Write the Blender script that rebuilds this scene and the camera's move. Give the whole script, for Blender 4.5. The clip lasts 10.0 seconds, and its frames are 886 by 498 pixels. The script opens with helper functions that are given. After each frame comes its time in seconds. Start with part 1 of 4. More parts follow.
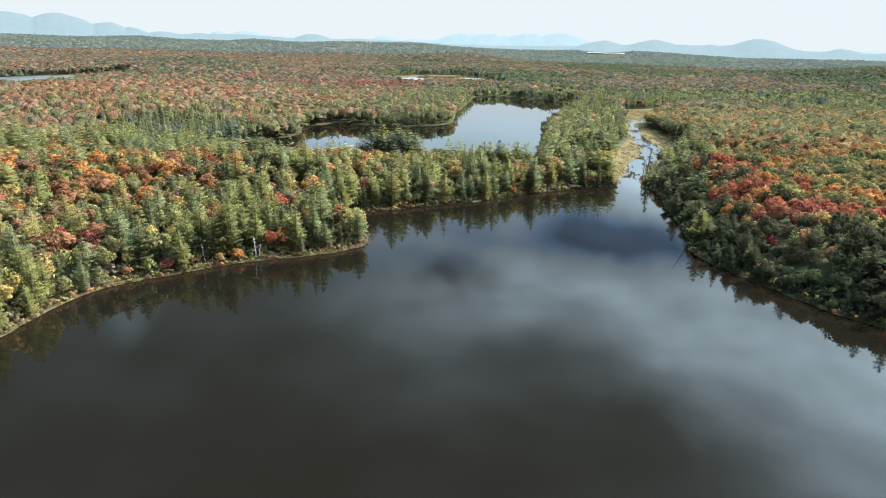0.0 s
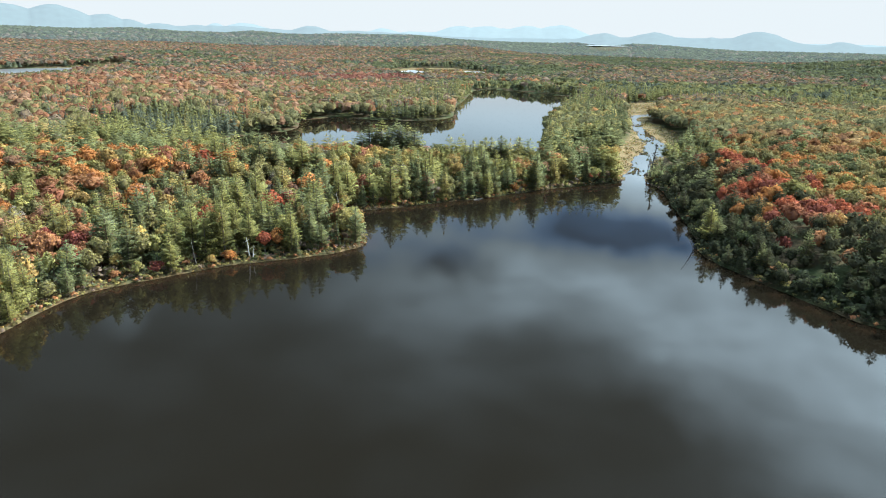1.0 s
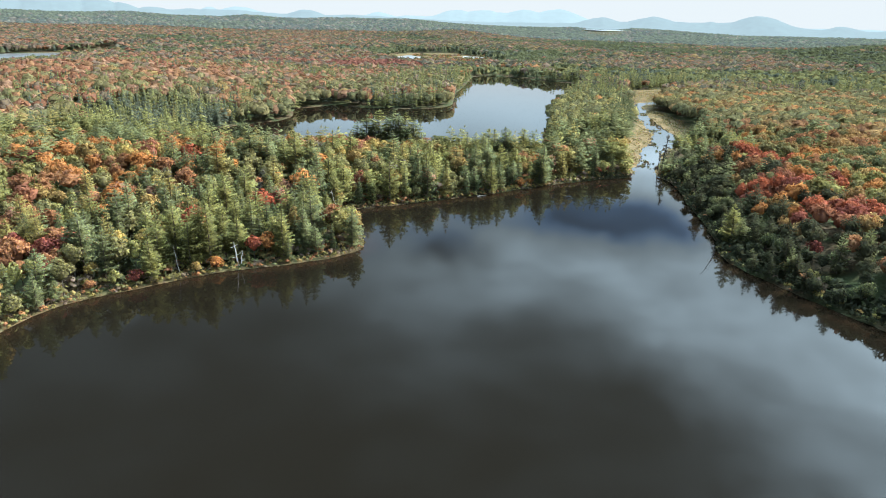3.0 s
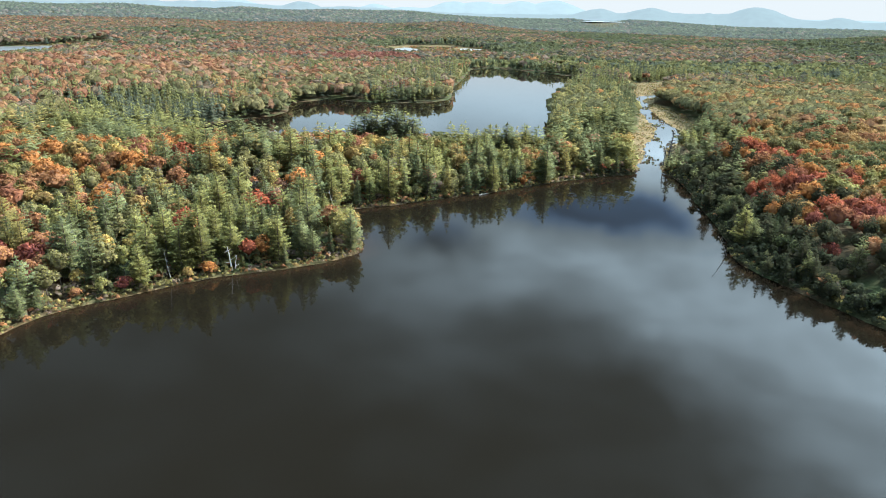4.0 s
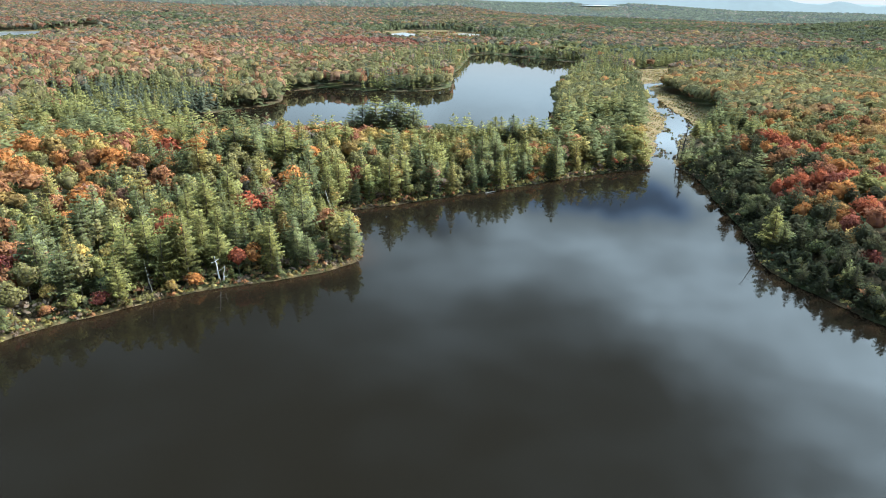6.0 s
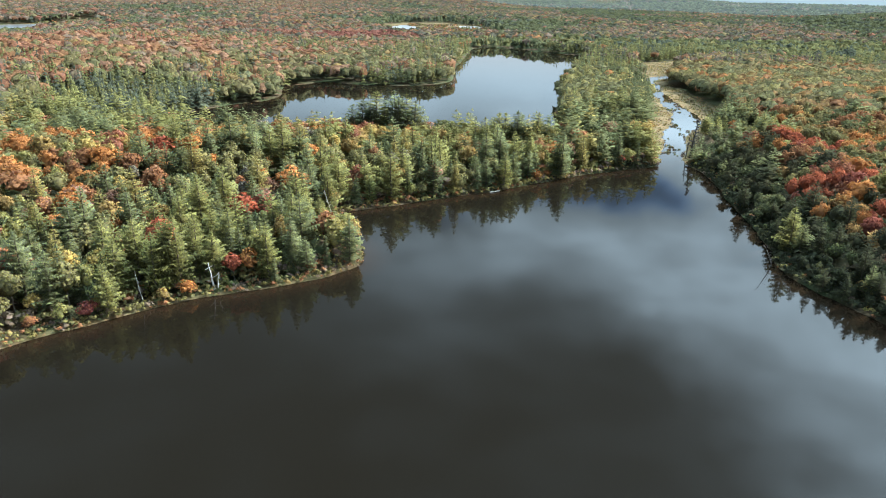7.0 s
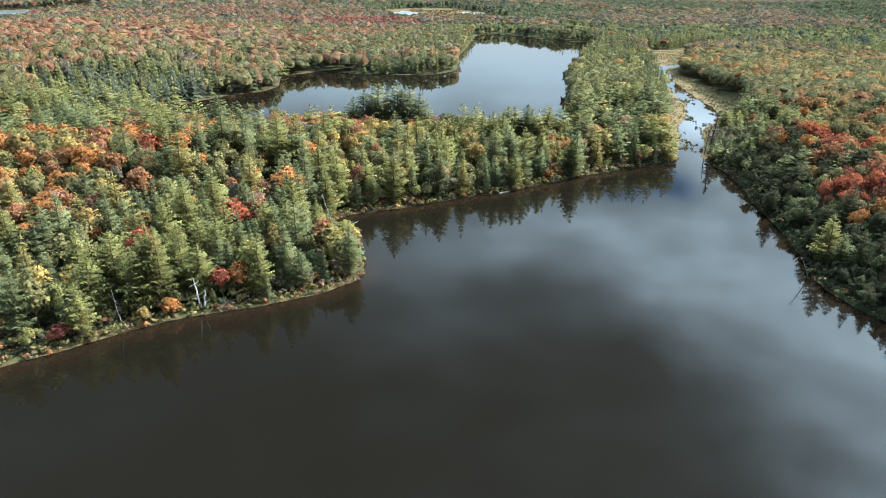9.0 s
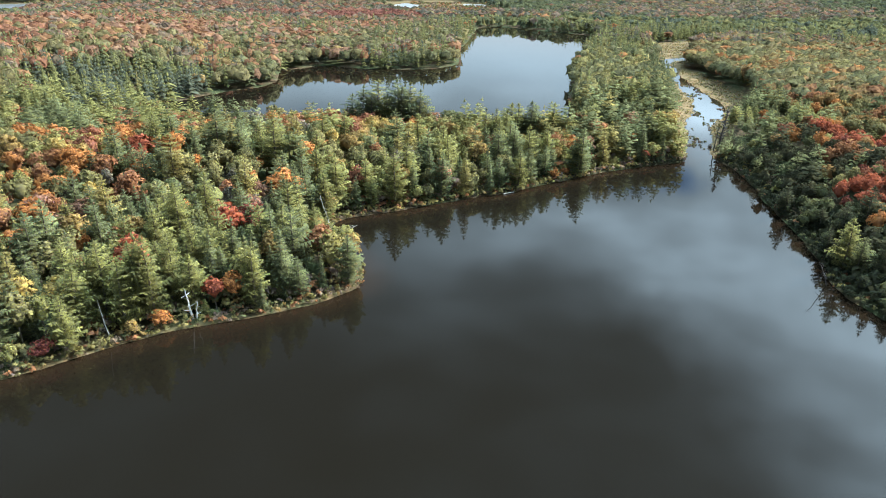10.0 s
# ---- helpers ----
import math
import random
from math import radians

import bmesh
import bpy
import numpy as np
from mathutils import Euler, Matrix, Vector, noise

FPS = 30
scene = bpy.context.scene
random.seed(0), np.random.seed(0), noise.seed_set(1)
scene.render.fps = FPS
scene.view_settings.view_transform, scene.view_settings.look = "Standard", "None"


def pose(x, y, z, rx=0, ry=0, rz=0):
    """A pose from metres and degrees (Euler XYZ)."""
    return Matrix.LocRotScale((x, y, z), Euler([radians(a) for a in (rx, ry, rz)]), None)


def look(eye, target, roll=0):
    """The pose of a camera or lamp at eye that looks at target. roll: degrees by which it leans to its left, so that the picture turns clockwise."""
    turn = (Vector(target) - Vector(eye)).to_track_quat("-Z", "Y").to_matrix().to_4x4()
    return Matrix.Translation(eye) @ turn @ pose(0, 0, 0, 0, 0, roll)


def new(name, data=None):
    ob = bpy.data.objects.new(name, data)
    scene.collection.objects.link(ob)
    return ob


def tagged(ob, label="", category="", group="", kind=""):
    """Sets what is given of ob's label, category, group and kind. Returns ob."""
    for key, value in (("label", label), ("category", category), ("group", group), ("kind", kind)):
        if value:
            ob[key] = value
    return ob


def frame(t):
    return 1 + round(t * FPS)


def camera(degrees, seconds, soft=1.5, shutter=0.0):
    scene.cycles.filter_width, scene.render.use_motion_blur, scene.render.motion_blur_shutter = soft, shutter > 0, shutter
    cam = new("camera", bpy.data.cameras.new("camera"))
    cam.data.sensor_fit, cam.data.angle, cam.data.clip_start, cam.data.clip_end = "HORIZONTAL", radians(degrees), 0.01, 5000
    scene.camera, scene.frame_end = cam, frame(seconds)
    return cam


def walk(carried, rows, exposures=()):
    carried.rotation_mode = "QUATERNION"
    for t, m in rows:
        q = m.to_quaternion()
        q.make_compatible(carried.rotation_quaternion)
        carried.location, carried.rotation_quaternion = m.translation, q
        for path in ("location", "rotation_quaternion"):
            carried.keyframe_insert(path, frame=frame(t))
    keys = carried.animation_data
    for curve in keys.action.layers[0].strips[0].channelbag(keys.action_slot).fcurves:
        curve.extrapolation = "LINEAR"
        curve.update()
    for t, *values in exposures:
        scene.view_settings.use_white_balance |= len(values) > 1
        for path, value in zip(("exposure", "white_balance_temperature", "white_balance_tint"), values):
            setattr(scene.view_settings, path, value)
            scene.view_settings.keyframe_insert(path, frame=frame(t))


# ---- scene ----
cam = camera(67.3, 10.0, soft=1.0)
PATH = [
    (0, (2.689, 4.797, 71.464), (2.816, 6.701, 70.867), 1.3),
    (0.5, (2.783, 9.236, 71.564), (2.91, 11.137, 70.958), 1.3),
    (1, (2.537, 13.698, 71.566), (2.668, 15.596, 70.949), 1.4),
    (1.5, (2.191, 18.191, 71.693), (2.324, 20.086, 71.065), 1.5),
    (2, (1.897, 22.552, 71.844), (2.031, 24.443, 71.205), 1.5),
    (2.5, (1.757, 26.758, 72.029), (1.894, 28.645, 71.381), 1.5),
    (4, (0.323, 39.897, 72.56), (0.473, 41.772, 71.881), 1.4),
    (4.5, (-0.115, 44.316, 72.684), (0.039, 46.187, 71.995), 1.4),
    (5, (-0.58, 48.634, 72.831), (-0.423, 50.501, 72.132), 1.4),
    (5.5, (-1.0, 52.988, 72.884), (-0.841, 54.851, 72.175), 1.4),
    (7, (-1.51, 65.818, 73.002), (-1.353, 67.67, 72.263), 1.3),
    (7.5, (-1.779, 70.124, 73.018), (-1.622, 71.973, 72.27), 1.3),
    (8, (-1.71, 74.189, 72.953), (-1.557, 76.034, 72.196), 1.2),
    (8.5, (-1.805, 78.254, 73.041), (-1.652, 80.095, 72.275), 1.2),
    (9, (-1.875, 82.424, 73.228), (-1.723, 84.261, 72.452), 1.3),
    (9.5, (-1.861, 86.357, 73.433), (-1.711, 88.19, 72.646), 1.2),
    (10, (-1.714, 90.243, 73.632), (-1.566, 92.071, 72.836), 1.1),
]
walk(cam, [(t, look(eye, target, roll)) for t, eye, target, roll in PATH], [(0.0, 1.37, 5790, 7), (10.0, 1.43, 5640, 7)])

# ---- light: afternoon sun from the right, broken cloud, pale haze along the horizon ----
SUN_AZIMUTH, SUN_HEIGHT = radians(67), radians(38)     # azimuth clockwise from +y

sun = new("sun", bpy.data.lights.new("sun", "SUN"))
sun.data.energy, sun.data.angle, sun.data.color = 4.4, radians(0.6), (1.0, 0.925, 0.79)
sun.matrix_world = look((300 * math.sin(SUN_AZIMUTH), 300 * math.cos(SUN_AZIMUTH), 300 * math.tan(SUN_HEIGHT)), (0, 0, 0))


class Nodes:
    """Short hand for building a node tree."""

    def __init__(self, tree):
        self.tree = tree
        tree.nodes.clear()

    def __call__(self, kind, inputs=(), **settings):
        node = self.tree.nodes.new(kind)
        for key, value in settings.items():
            setattr(node, key, value)
        for key, value in dict(inputs).items():
            if isinstance(value, bpy.types.NodeSocket):
                self.tree.links.new(value, node.inputs[key])
            else:
                node.inputs[key].default_value = value
        return node

    def math(self, op, a, b=0.5, clamp=False):
        return self("ShaderNodeMath", {0: a, 1: b}, operation=op, use_clamp=clamp).outputs[0]

    def mix(self, fac, a, b, blend="MIX"):
        node = self("ShaderNodeMix", {0: fac, 6: a, 7: b}, data_type="RGBA", blend_type=blend)
        return node.outputs[2]

    def ramp(self, value, low, high, a=0.0, b=1.0):
        node = self("ShaderNodeMapRange", {0: value, 1: low, 2: high, 3: a, 4: b}, interpolation_type="SMOOTHSTEP")
        return node.outputs[0]


# cloud banks and gaps over the north: bearing, height, half widths in degrees, brightness added
BANKS = [(14, 21.5, 9, 3.0, 0.62), (26, 24.5, 5, 3.2, 0.50), (0, 22.5, 9, 3.4, 0.42), (-24, 22.5, 3, 1.8, 0.40), (24, 10.5, 6, 2.2, 1.0), (5, 28, 13, 4.5, 0.24), (1, 16.5, 9, 3, 0.26),
         (20.5, 16.3, 7, 1.8, -0.80), (6, 19.8, 3.2, 1.2, -0.50), (-18, 24.5, 6, 2.0, -0.14), (24, 31, 3, 2.5, -0.2)]


def build_sky():
    world = bpy.data.worlds.new("sky")
    scene.world = world
    world.use_nodes = True
    n = Nodes(world.node_tree)
    way = n("ShaderNodeTexCoord").outputs["Generated"]
    xyz = n("ShaderNodeSeparateXYZ", {0: way})
    up = n.math("MAXIMUM", xyz.outputs[2], 0.0)
    # cloud deck: the direction met with a level sheet
    deck = n.math("ADD", up, 0.12)
    flat = n("ShaderNodeCombineXYZ", {0: n.math("DIVIDE", xyz.outputs[0], deck), 1: n.math("DIVIDE", xyz.outputs[1], deck), 2: 2.7}).outputs[0]
    big = n("ShaderNodeTexNoise", {"Vector": flat, "Scale": 1.05, "Detail": 5.0, "Roughness": 0.48, "Distortion": 0.5}, noise_dimensions="3D").outputs[0]
    cover = n.ramp(big, 0.40, 0.58)
    # a blue gap low in the north
    gap = n("ShaderNodeVectorMath", {0: n("ShaderNodeVectorMath", {0: flat, 1: (0.72, 2.25, 2.7)}, operation="SUBTRACT").outputs[0], 1: (2.4, 2.5, 1.0)}, operation="MULTIPLY").outputs[0]
    gap = n.math("ADD", n("ShaderNodeVectorMath", {0: gap}, operation="LENGTH").outputs["Value"], n.math("MULTIPLY", n.math("SUBTRACT", big, 0.5), 2.0))
    cover = n.math("MULTIPLY", cover, n.ramp(gap, 0.45, 1.25, 0.35, 1.0))
    toward = (math.sin(SUN_AZIMUTH) * math.cos(SUN_HEIGHT), math.cos(SUN_AZIMUTH) * math.cos(SUN_HEIGHT), math.sin(SUN_HEIGHT))
    aim = n("ShaderNodeVectorMath", {0: way, 1: toward}, operation="DOT_PRODUCT").outputs["Value"]
    near = n.math("MAXIMUM", aim, 0.0)
    cover = n.math("MAXIMUM", cover, n.ramp(near, 0.70, 0.95))
    thick = n("ShaderNodeTexNoise", {"Vector": flat, "Scale": 1.5, "Detail": 4.0, "Distortion": 0.4}).outputs[0]
    cloud = n.mix(n.ramp(thick, 0.38, 0.62), (0.405, 0.490, 0.500, 1), (0.112, 0.138, 0.144, 1))
    sky = n("ShaderNodeTexSky", sky_type="NISHITA", sun_disc=False, sun_elevation=SUN_HEIGHT, sun_rotation=SUN_AZIMUTH, dust_density=1.5).outputs[0]
    blue = n.mix(1.0, sky, (0.040, 0.051, 0.048, 1), "MULTIPLY")
    heaven = n.mix(cover, blue, cloud)
    # low cloud shines through a long way of lit air, high cloud is greyer
    gain = n.ramp(up, 0.22, 0.66, 1.75, 0.38)
    # overhead, out of view, extra sky brightness is added as fill light
    gain = n.math("ADD", gain, n.ramp(up, 0.74, 0.92, 0.0, 6.6))
    gain = n.math("MULTIPLY", gain, n.ramp(near, 0.14, 0.70, 0.32, 1.12))
    # the unseen sky opposite the sun is brightened too, to lift the shade
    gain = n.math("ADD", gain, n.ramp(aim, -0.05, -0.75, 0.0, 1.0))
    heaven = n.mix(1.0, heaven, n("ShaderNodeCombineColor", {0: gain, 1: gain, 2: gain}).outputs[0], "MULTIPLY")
    # the cloud bank over the north, its brighter side leaning to the east
    wander = n("ShaderNodeTexNoise", {"Vector": way, "Scale": 4.5, "Detail": 4.0, "Roughness": 0.55}).outputs["Color"]
    wander = n("ShaderNodeSeparateColor", {0: wander})
    bearing = n.math("ADD", n.math("MULTIPLY", n.math("ARCTAN2", xyz.outputs[0], xyz.outputs[1]), 57.296), n.math("MULTIPLY", n.math("SUBTRACT", wander.outputs[0], 0.5), 14.0))
    lofty = n.math("ADD", n.math("MULTIPLY", n.math("ARCSINE", xyz.outputs[2]), 57.296), n.math("MULTIPLY", n.math("SUBTRACT", wander.outputs[1], 0.5), 6.0))
    billow = n("ShaderNodeTexNoise", {"Vector": n("ShaderNodeMapping", {0: way, 3: (1.0, 1.0, 2.4)}).outputs[0], "Scale": 7.0, "Detail": 4.0, "Roughness": 0.5}).outputs[0]
    glow = n.ramp(n.math("SUBTRACT", bearing, n.math("MULTIPLY", n.math("SUBTRACT", n.math("MAXIMUM", lofty, 20.0), 22.0), 1.9)), 0, 36, 0.14, 0.92)
    glow = n("ShaderNodeMix", {0: n.ramp(lofty, 17, 9), 2: glow, 3: 0.66}).outputs[0]
    for b, e, w, h, amount in BANKS:
        far = n.math("ADD", n.math("POWER", n.math("DIVIDE", n.math("SUBTRACT", bearing, b), w), 2.0), n.math("POWER", n.math("DIVIDE", n.math("SUBTRACT", lofty, e), h), 2.0))
        glow = n.math("ADD", glow, n.math("MULTIPLY", n.math("EXPONENT", n.math("MULTIPLY", far, -1.0)), amount))
    glow = n.math("MULTIPLY", n.math("MAXIMUM", glow, 0.17), n.ramp(billow, 0.30, 0.70, 0.39, 0.65))
    clear = n.math("MULTIPLY", n.math("MULTIPLY", n.ramp(lofty, 21, 17), n.ramp(lofty, 10.5, 14)), n.ramp(glow, 0.34, 0.10))
    bank = n.mix(clear, (0.86, 1.03, 1.09, 1), (0.60, 1.00, 1.60, 1))
    bank = n.mix(1.0, bank, n("ShaderNodeCombineColor", {0: glow, 1: glow, 2: glow}).outputs[0], "MULTIPLY")
    ahead = n.math("MULTIPLY", n.ramp(xyz.outputs[1], 0.25, 0.5), n.ramp(up, 0.60, 0.78, 1.0, 0.0))
    heaven = n.mix(ahead, heaven, bank)
    haze = n.ramp(up, 0.08, 0.24, 1.0, 0.0)
    veil = n.mix(n.ramp(up, 0.06, 0.15), (0.346, 0.346, 0.330, 1), (0.400, 0.490, 0.525, 1))
    heaven = n.mix(haze, heaven, veil)
    # thin cloud glares round the sun
    glare = n.math("ADD", n.math("ADD", n.math("MULTIPLY", n.math("POWER", near, 9.0), 4.0), n.math("MULTIPLY", n.math("POWER", near, 2.0), 0.2)), 1.0)
    glare = n.math("ADD", n.math("MULTIPLY", n.math("SUBTRACT", glare, 1.0), n.ramp(up, 0.08, 0.4)), 1.0)
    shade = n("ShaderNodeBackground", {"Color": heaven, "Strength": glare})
    n("ShaderNodeOutputWorld", {0: shade.outputs[0]})


build_sky()


# ---- materials ----
def material(name, build):
    mat = bpy.data.materials.new(name)
    mat.use_nodes = True
    n = Nodes(mat.node_tree)
    n("ShaderNodeOutputMaterial", {0: build(n)})
    return mat


def noise_at(n, scale, detail=4.0, where=None):
    where = where or n("ShaderNodeTexCoord").outputs["Object"]
    return n("ShaderNodeTexNoise", {"Vector": where, "Scale": scale, "Detail": detail}).outputs[0]


def world_place(n):
    return n("ShaderNodeNewGeometry").outputs["Position"]


def foliage(single, gleam, glow=None):
    def build(n):
        if single:
            info = n("ShaderNodeObjectInfo")
            tint = info.outputs["Color"]
        else:
            tint = n("ShaderNodeAttribute", attribute_name="leaf").outputs["Color"]
        geo = n("ShaderNodeNewGeometry")
        spread_low = 0.64 if single else 0.78
        island = n.ramp(geo.outputs["Random Per Island"], 0, 1, spread_low, 2 - spread_low)
        patch = n.ramp(noise_at(n, 2.6 if single else 0.9, 4, geo.outputs["Position"]), 0.3, 0.7, 0.62 if single else 0.82, 1.38 if single else 1.18)
        tint = n.mix(1.0, tint, n("ShaderNodeCombineColor", {0: n.math("MULTIPLY", island, patch), 1: n.math("MULTIPLY", island, patch), 2: island}).outputs[0], "MULTIPLY")
        body = n("ShaderNodeBsdfPrincipled", {"Base Color": tint, "Roughness": 0.6, "Specular IOR Level": gleam})
        # glow imitates distance haze by emission from the leaves
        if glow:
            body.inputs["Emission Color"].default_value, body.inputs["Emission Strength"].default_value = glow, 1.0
        back = n("ShaderNodeBsdfTranslucent", {"Color": tint})
        return n("ShaderNodeMixShader", {0: 0.32, 1: body.outputs[0], 2: back.outputs[0]}).outputs[0]
    return build


NEEDLES = material("needles", foliage(True, 0.0))
LEAVES = material("autumn_leaves", foliage(True, 0.0))
WOODS = material("woods_foliage", foliage(False, 0.0))
# bluish emission stands in for the haze over the far hills
HAZED_WOODS = material("hazed_far_foliage", foliage(False, 0.0, (0.052, 0.066, 0.072, 1)))


def bark(tone, light):
    def build(n):
        grain = n("ShaderNodeTexNoise", {"Vector": n("ShaderNodeMapping", {0: n("ShaderNodeTexCoord").outputs["Object"], 3: (6, 6, 0.8)}).outputs[0], "Scale": 1.5, "Detail": 6.0}).outputs[0]
        colour = n.mix(n.ramp(grain, 0.3, 0.7), tone, light)
        bump = n("ShaderNodeBump", {"Height": grain, "Strength": 0.5, "Distance": 0.05}).outputs[0]
        return n("ShaderNodeBsdfPrincipled", {"Base Color": colour, "Roughness": 0.9, "Specular IOR Level": 0.2, "Normal": bump}).outputs[0]
    return build


BARK = material("bark", bark((0.06, 0.045, 0.035, 1), (0.17, 0.14, 0.11, 1)))
DEADWOOD = material("weathered_wood", bark((0.18, 0.16, 0.14, 1), (0.40, 0.37, 0.33, 1)))
PALEWOOD = material("bleached_wood", bark((0.34, 0.31, 0.28, 1), (0.62, 0.58, 0.53, 1)))
SNAGWOOD = material("dark_deadwood", bark((0.05, 0.045, 0.04, 1), (0.15, 0.13, 0.12, 1)))


def ground_shade(n):
    place = world_place(n)
    fine, broad = noise_at(n, 0.9, 6, place), noise_at(n, 0.05, 4, place)
    litter = n.mix(n.ramp(fine, 0.3, 0.7), (0.045, 0.035, 0.022, 1), (0.11, 0.075, 0.04, 1))
    litter = n.mix(n.ramp(broad, 0.4, 0.6), litter, (0.05, 0.06, 0.025, 1))
    sedge = n.mix(n.ramp(noise_at(n, 0.16, 5, place), 0.35, 0.62), (0.105, 0.088, 0.040, 1), (0.190, 0.128, 0.062, 1))
    sedge = n.mix(n.ramp(fine, 0.45, 0.75), sedge, (0.10, 0.075, 0.04, 1))
    colour = n.mix(n("ShaderNodeAttribute", attribute_name="marsh").outputs["Fac"], litter, sedge)
    bump = n("ShaderNodeBump", {"Height": fine, "Strength": 0.8, "Distance": 0.4}).outputs[0]
    return n("ShaderNodeBsdfPrincipled", {"Base Color": colour, "Roughness": 0.95, "Specular IOR Level": 0.1, "Normal": bump}).outputs[0]


GROUND = material("forest_floor", ground_shade)


def water_shade(n):
    place = world_place(n)
    shallow = n("ShaderNodeAttribute", attribute_name="shallow").outputs["Fac"]
    colour = n.mix(shallow, (0.0068, 0.0054, 0.0035, 1), (0.015, 0.009, 0.005, 1))
    long = n("ShaderNodeMapping", {0: place, 3: (1.0, 0.5, 1.0)}).outputs[0]
    ripple = n("ShaderNodeTexNoise", {"Vector": long, "Scale": 1.4, "Detail": 3.0, "Roughness": 0.6}).outputs[0]
    gusts = n.ramp(noise_at(n, 0.012, 2, place), 0.4, 0.7, 0.2, 1.0)
    waves = n("ShaderNodeBump", {"Height": ripple, "Strength": n.math("MULTIPLY", gusts, 0.035), "Distance": 0.12}).outputs[0]
    # the wind ruffles the far ponds
    ruffled = n.ramp(n("ShaderNodeSeparateXYZ", {0: place}).outputs[1], 950, 1050, 0.03, 0.3)
    deep = n("ShaderNodeBsdfDiffuse", {"Color": colour})
    sheen = n("ShaderNodeBsdfGlossy", {"Color": (1, 1, 1, 1), "Roughness": ruffled, "Normal": waves})
    return n("ShaderNodeMixShader", {0: n("ShaderNodeFresnel", {"IOR": 1.333}).outputs[0], 1: deep.outputs[0], 2: sheen.outputs[0]}).outputs[0]


WATER = material("dark_lake_water", water_shade)


def far_haze_shade(tone, glow):
    # the mountains glow evenly in place of the hazy air before them
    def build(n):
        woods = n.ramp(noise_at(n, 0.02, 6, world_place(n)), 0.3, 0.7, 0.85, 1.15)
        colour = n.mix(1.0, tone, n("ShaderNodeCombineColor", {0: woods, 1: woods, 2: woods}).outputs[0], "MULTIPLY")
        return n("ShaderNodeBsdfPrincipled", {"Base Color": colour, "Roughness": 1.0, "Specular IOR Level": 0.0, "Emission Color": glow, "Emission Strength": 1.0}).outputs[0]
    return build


# ---- the lie of the land ----
MAIN_LAKE = [(-420, -500), (-300, -200), (-190, 20), (-125, 105), (-99, 150), (-93, 169), (-90, 182), (-84.5, 193), (-75.5, 200.5), (-67.5, 205.5), (-58.7, 211.5), (-49.4, 216.5), (-38.6, 220.7), (-27, 225.5),
             (-15, 232), (-8.6, 241.5), (-12, 254), (-20, 270), (-17, 283), (0, 290), (18, 299), (38, 307), (61, 321), (88, 335), (111, 342.5),
             (122, 348), (131, 349), (132, 332), (128, 310), (123, 288), (115, 250), (109, 233), (110, 216), (116, 197), (123, 178), (133, 161), (165, 110), (260, -40), (420, -500)]
NORTH_LAKE = [(-131, 438), (-117, 470), (-99, 498), (-85, 509), (-76, 530), (-79, 575), (-66, 590), (-53, 605), (-44, 601), (-23, 590), (10, 588), (30, 594),
              (50, 619), (56, 680), (83, 818), (107, 925), (145, 924), (180, 880), (212, 848), (222, 815), (200, 765), (170, 690), (147, 620),
              (125, 560), (112, 510), (97, 455), (89, 415), (80, 388), (60, 375), (30, 386), (0, 395), (-35, 394), (-75, 393), (-108, 397), (-128, 415)]
STREAM = [(124, 347, 6), (129, 360, 5.5), (136.3, 376, 4.6), (149, 405, 5.5), (159, 422, 6.5), (168.7, 438, 7.2), (178, 458, 7.5), (184.7, 475, 7), (189, 511, 5), (200, 561, 3.8),
          (211, 595, 3.2), (219, 625, 3.2), (228, 645, 5), (240, 655, 6), (250, 662, 3)]
MEADOW = [(121, 348), (122, 372), (129, 392), (144, 436), (158, 472), (177, 510), (205, 604), (234, 700), (256, 764), (300, 790), (345, 815), (338, 780), (292, 745),
          (250, 650), (230, 618), (224, 563), (217, 520), (211, 482), (194, 440), (178, 416), (163, 397), (147, 372), (135, 351)]
PONDS = [(-570, 1135, 58, 90), (28, 1305, 24, 62), (150, 1352, 22, 30)]
# wooded ridges far off: bearing, half width in degrees, distance, depth, height; the last only lifts the far lake into
# view
RIDGES = [(-33, 4.0, 3300, 300, 20), (-27, 2.5, 3400, 260, 8), (-20, 3, 3500, 300, 13), (-11.5, 2.2, 3300, 300, 17), (-5, 3.0, 3600, 250, 10), (1, 2.5, 3500, 300, 12), (9, 4, 3700, 250, 5),
          (38, 7, 1900, 260, 26), (30, 5, 2700, 250, 12), (-15, 6, 1700, 180, 9), (-30, 5, 2200, 200, 8), (5, 4, 2300, 180, 12), (16.7, 6, 3800, 420, 26)]
# the second is added to open the camera's line of sight to its pond
CLEARINGS = [(85, 1260, 105, 230), (-518, 1060, 84, 260)]


def closed_curve(points, step=6.0):
    """A smooth closed line through the points."""
    p = np.array(points, float)
    out = []
    for i in range(len(p)):
        a, b, c, d = p[i - 1], p[i], p[(i + 1) % len(p)], p[(i + 2) % len(p)]
        m = max(2, int(np.linalg.norm(c - b) / step))
        t = (np.arange(m) / m)[:, None]
        out.append(0.5 * (2 * b + (c - a) * t + (2 * a - 5 * b + 4 * c - d) * t ** 2 + (3 * b - a - 3 * c + d) * t ** 3))
    return np.concatenate(out)


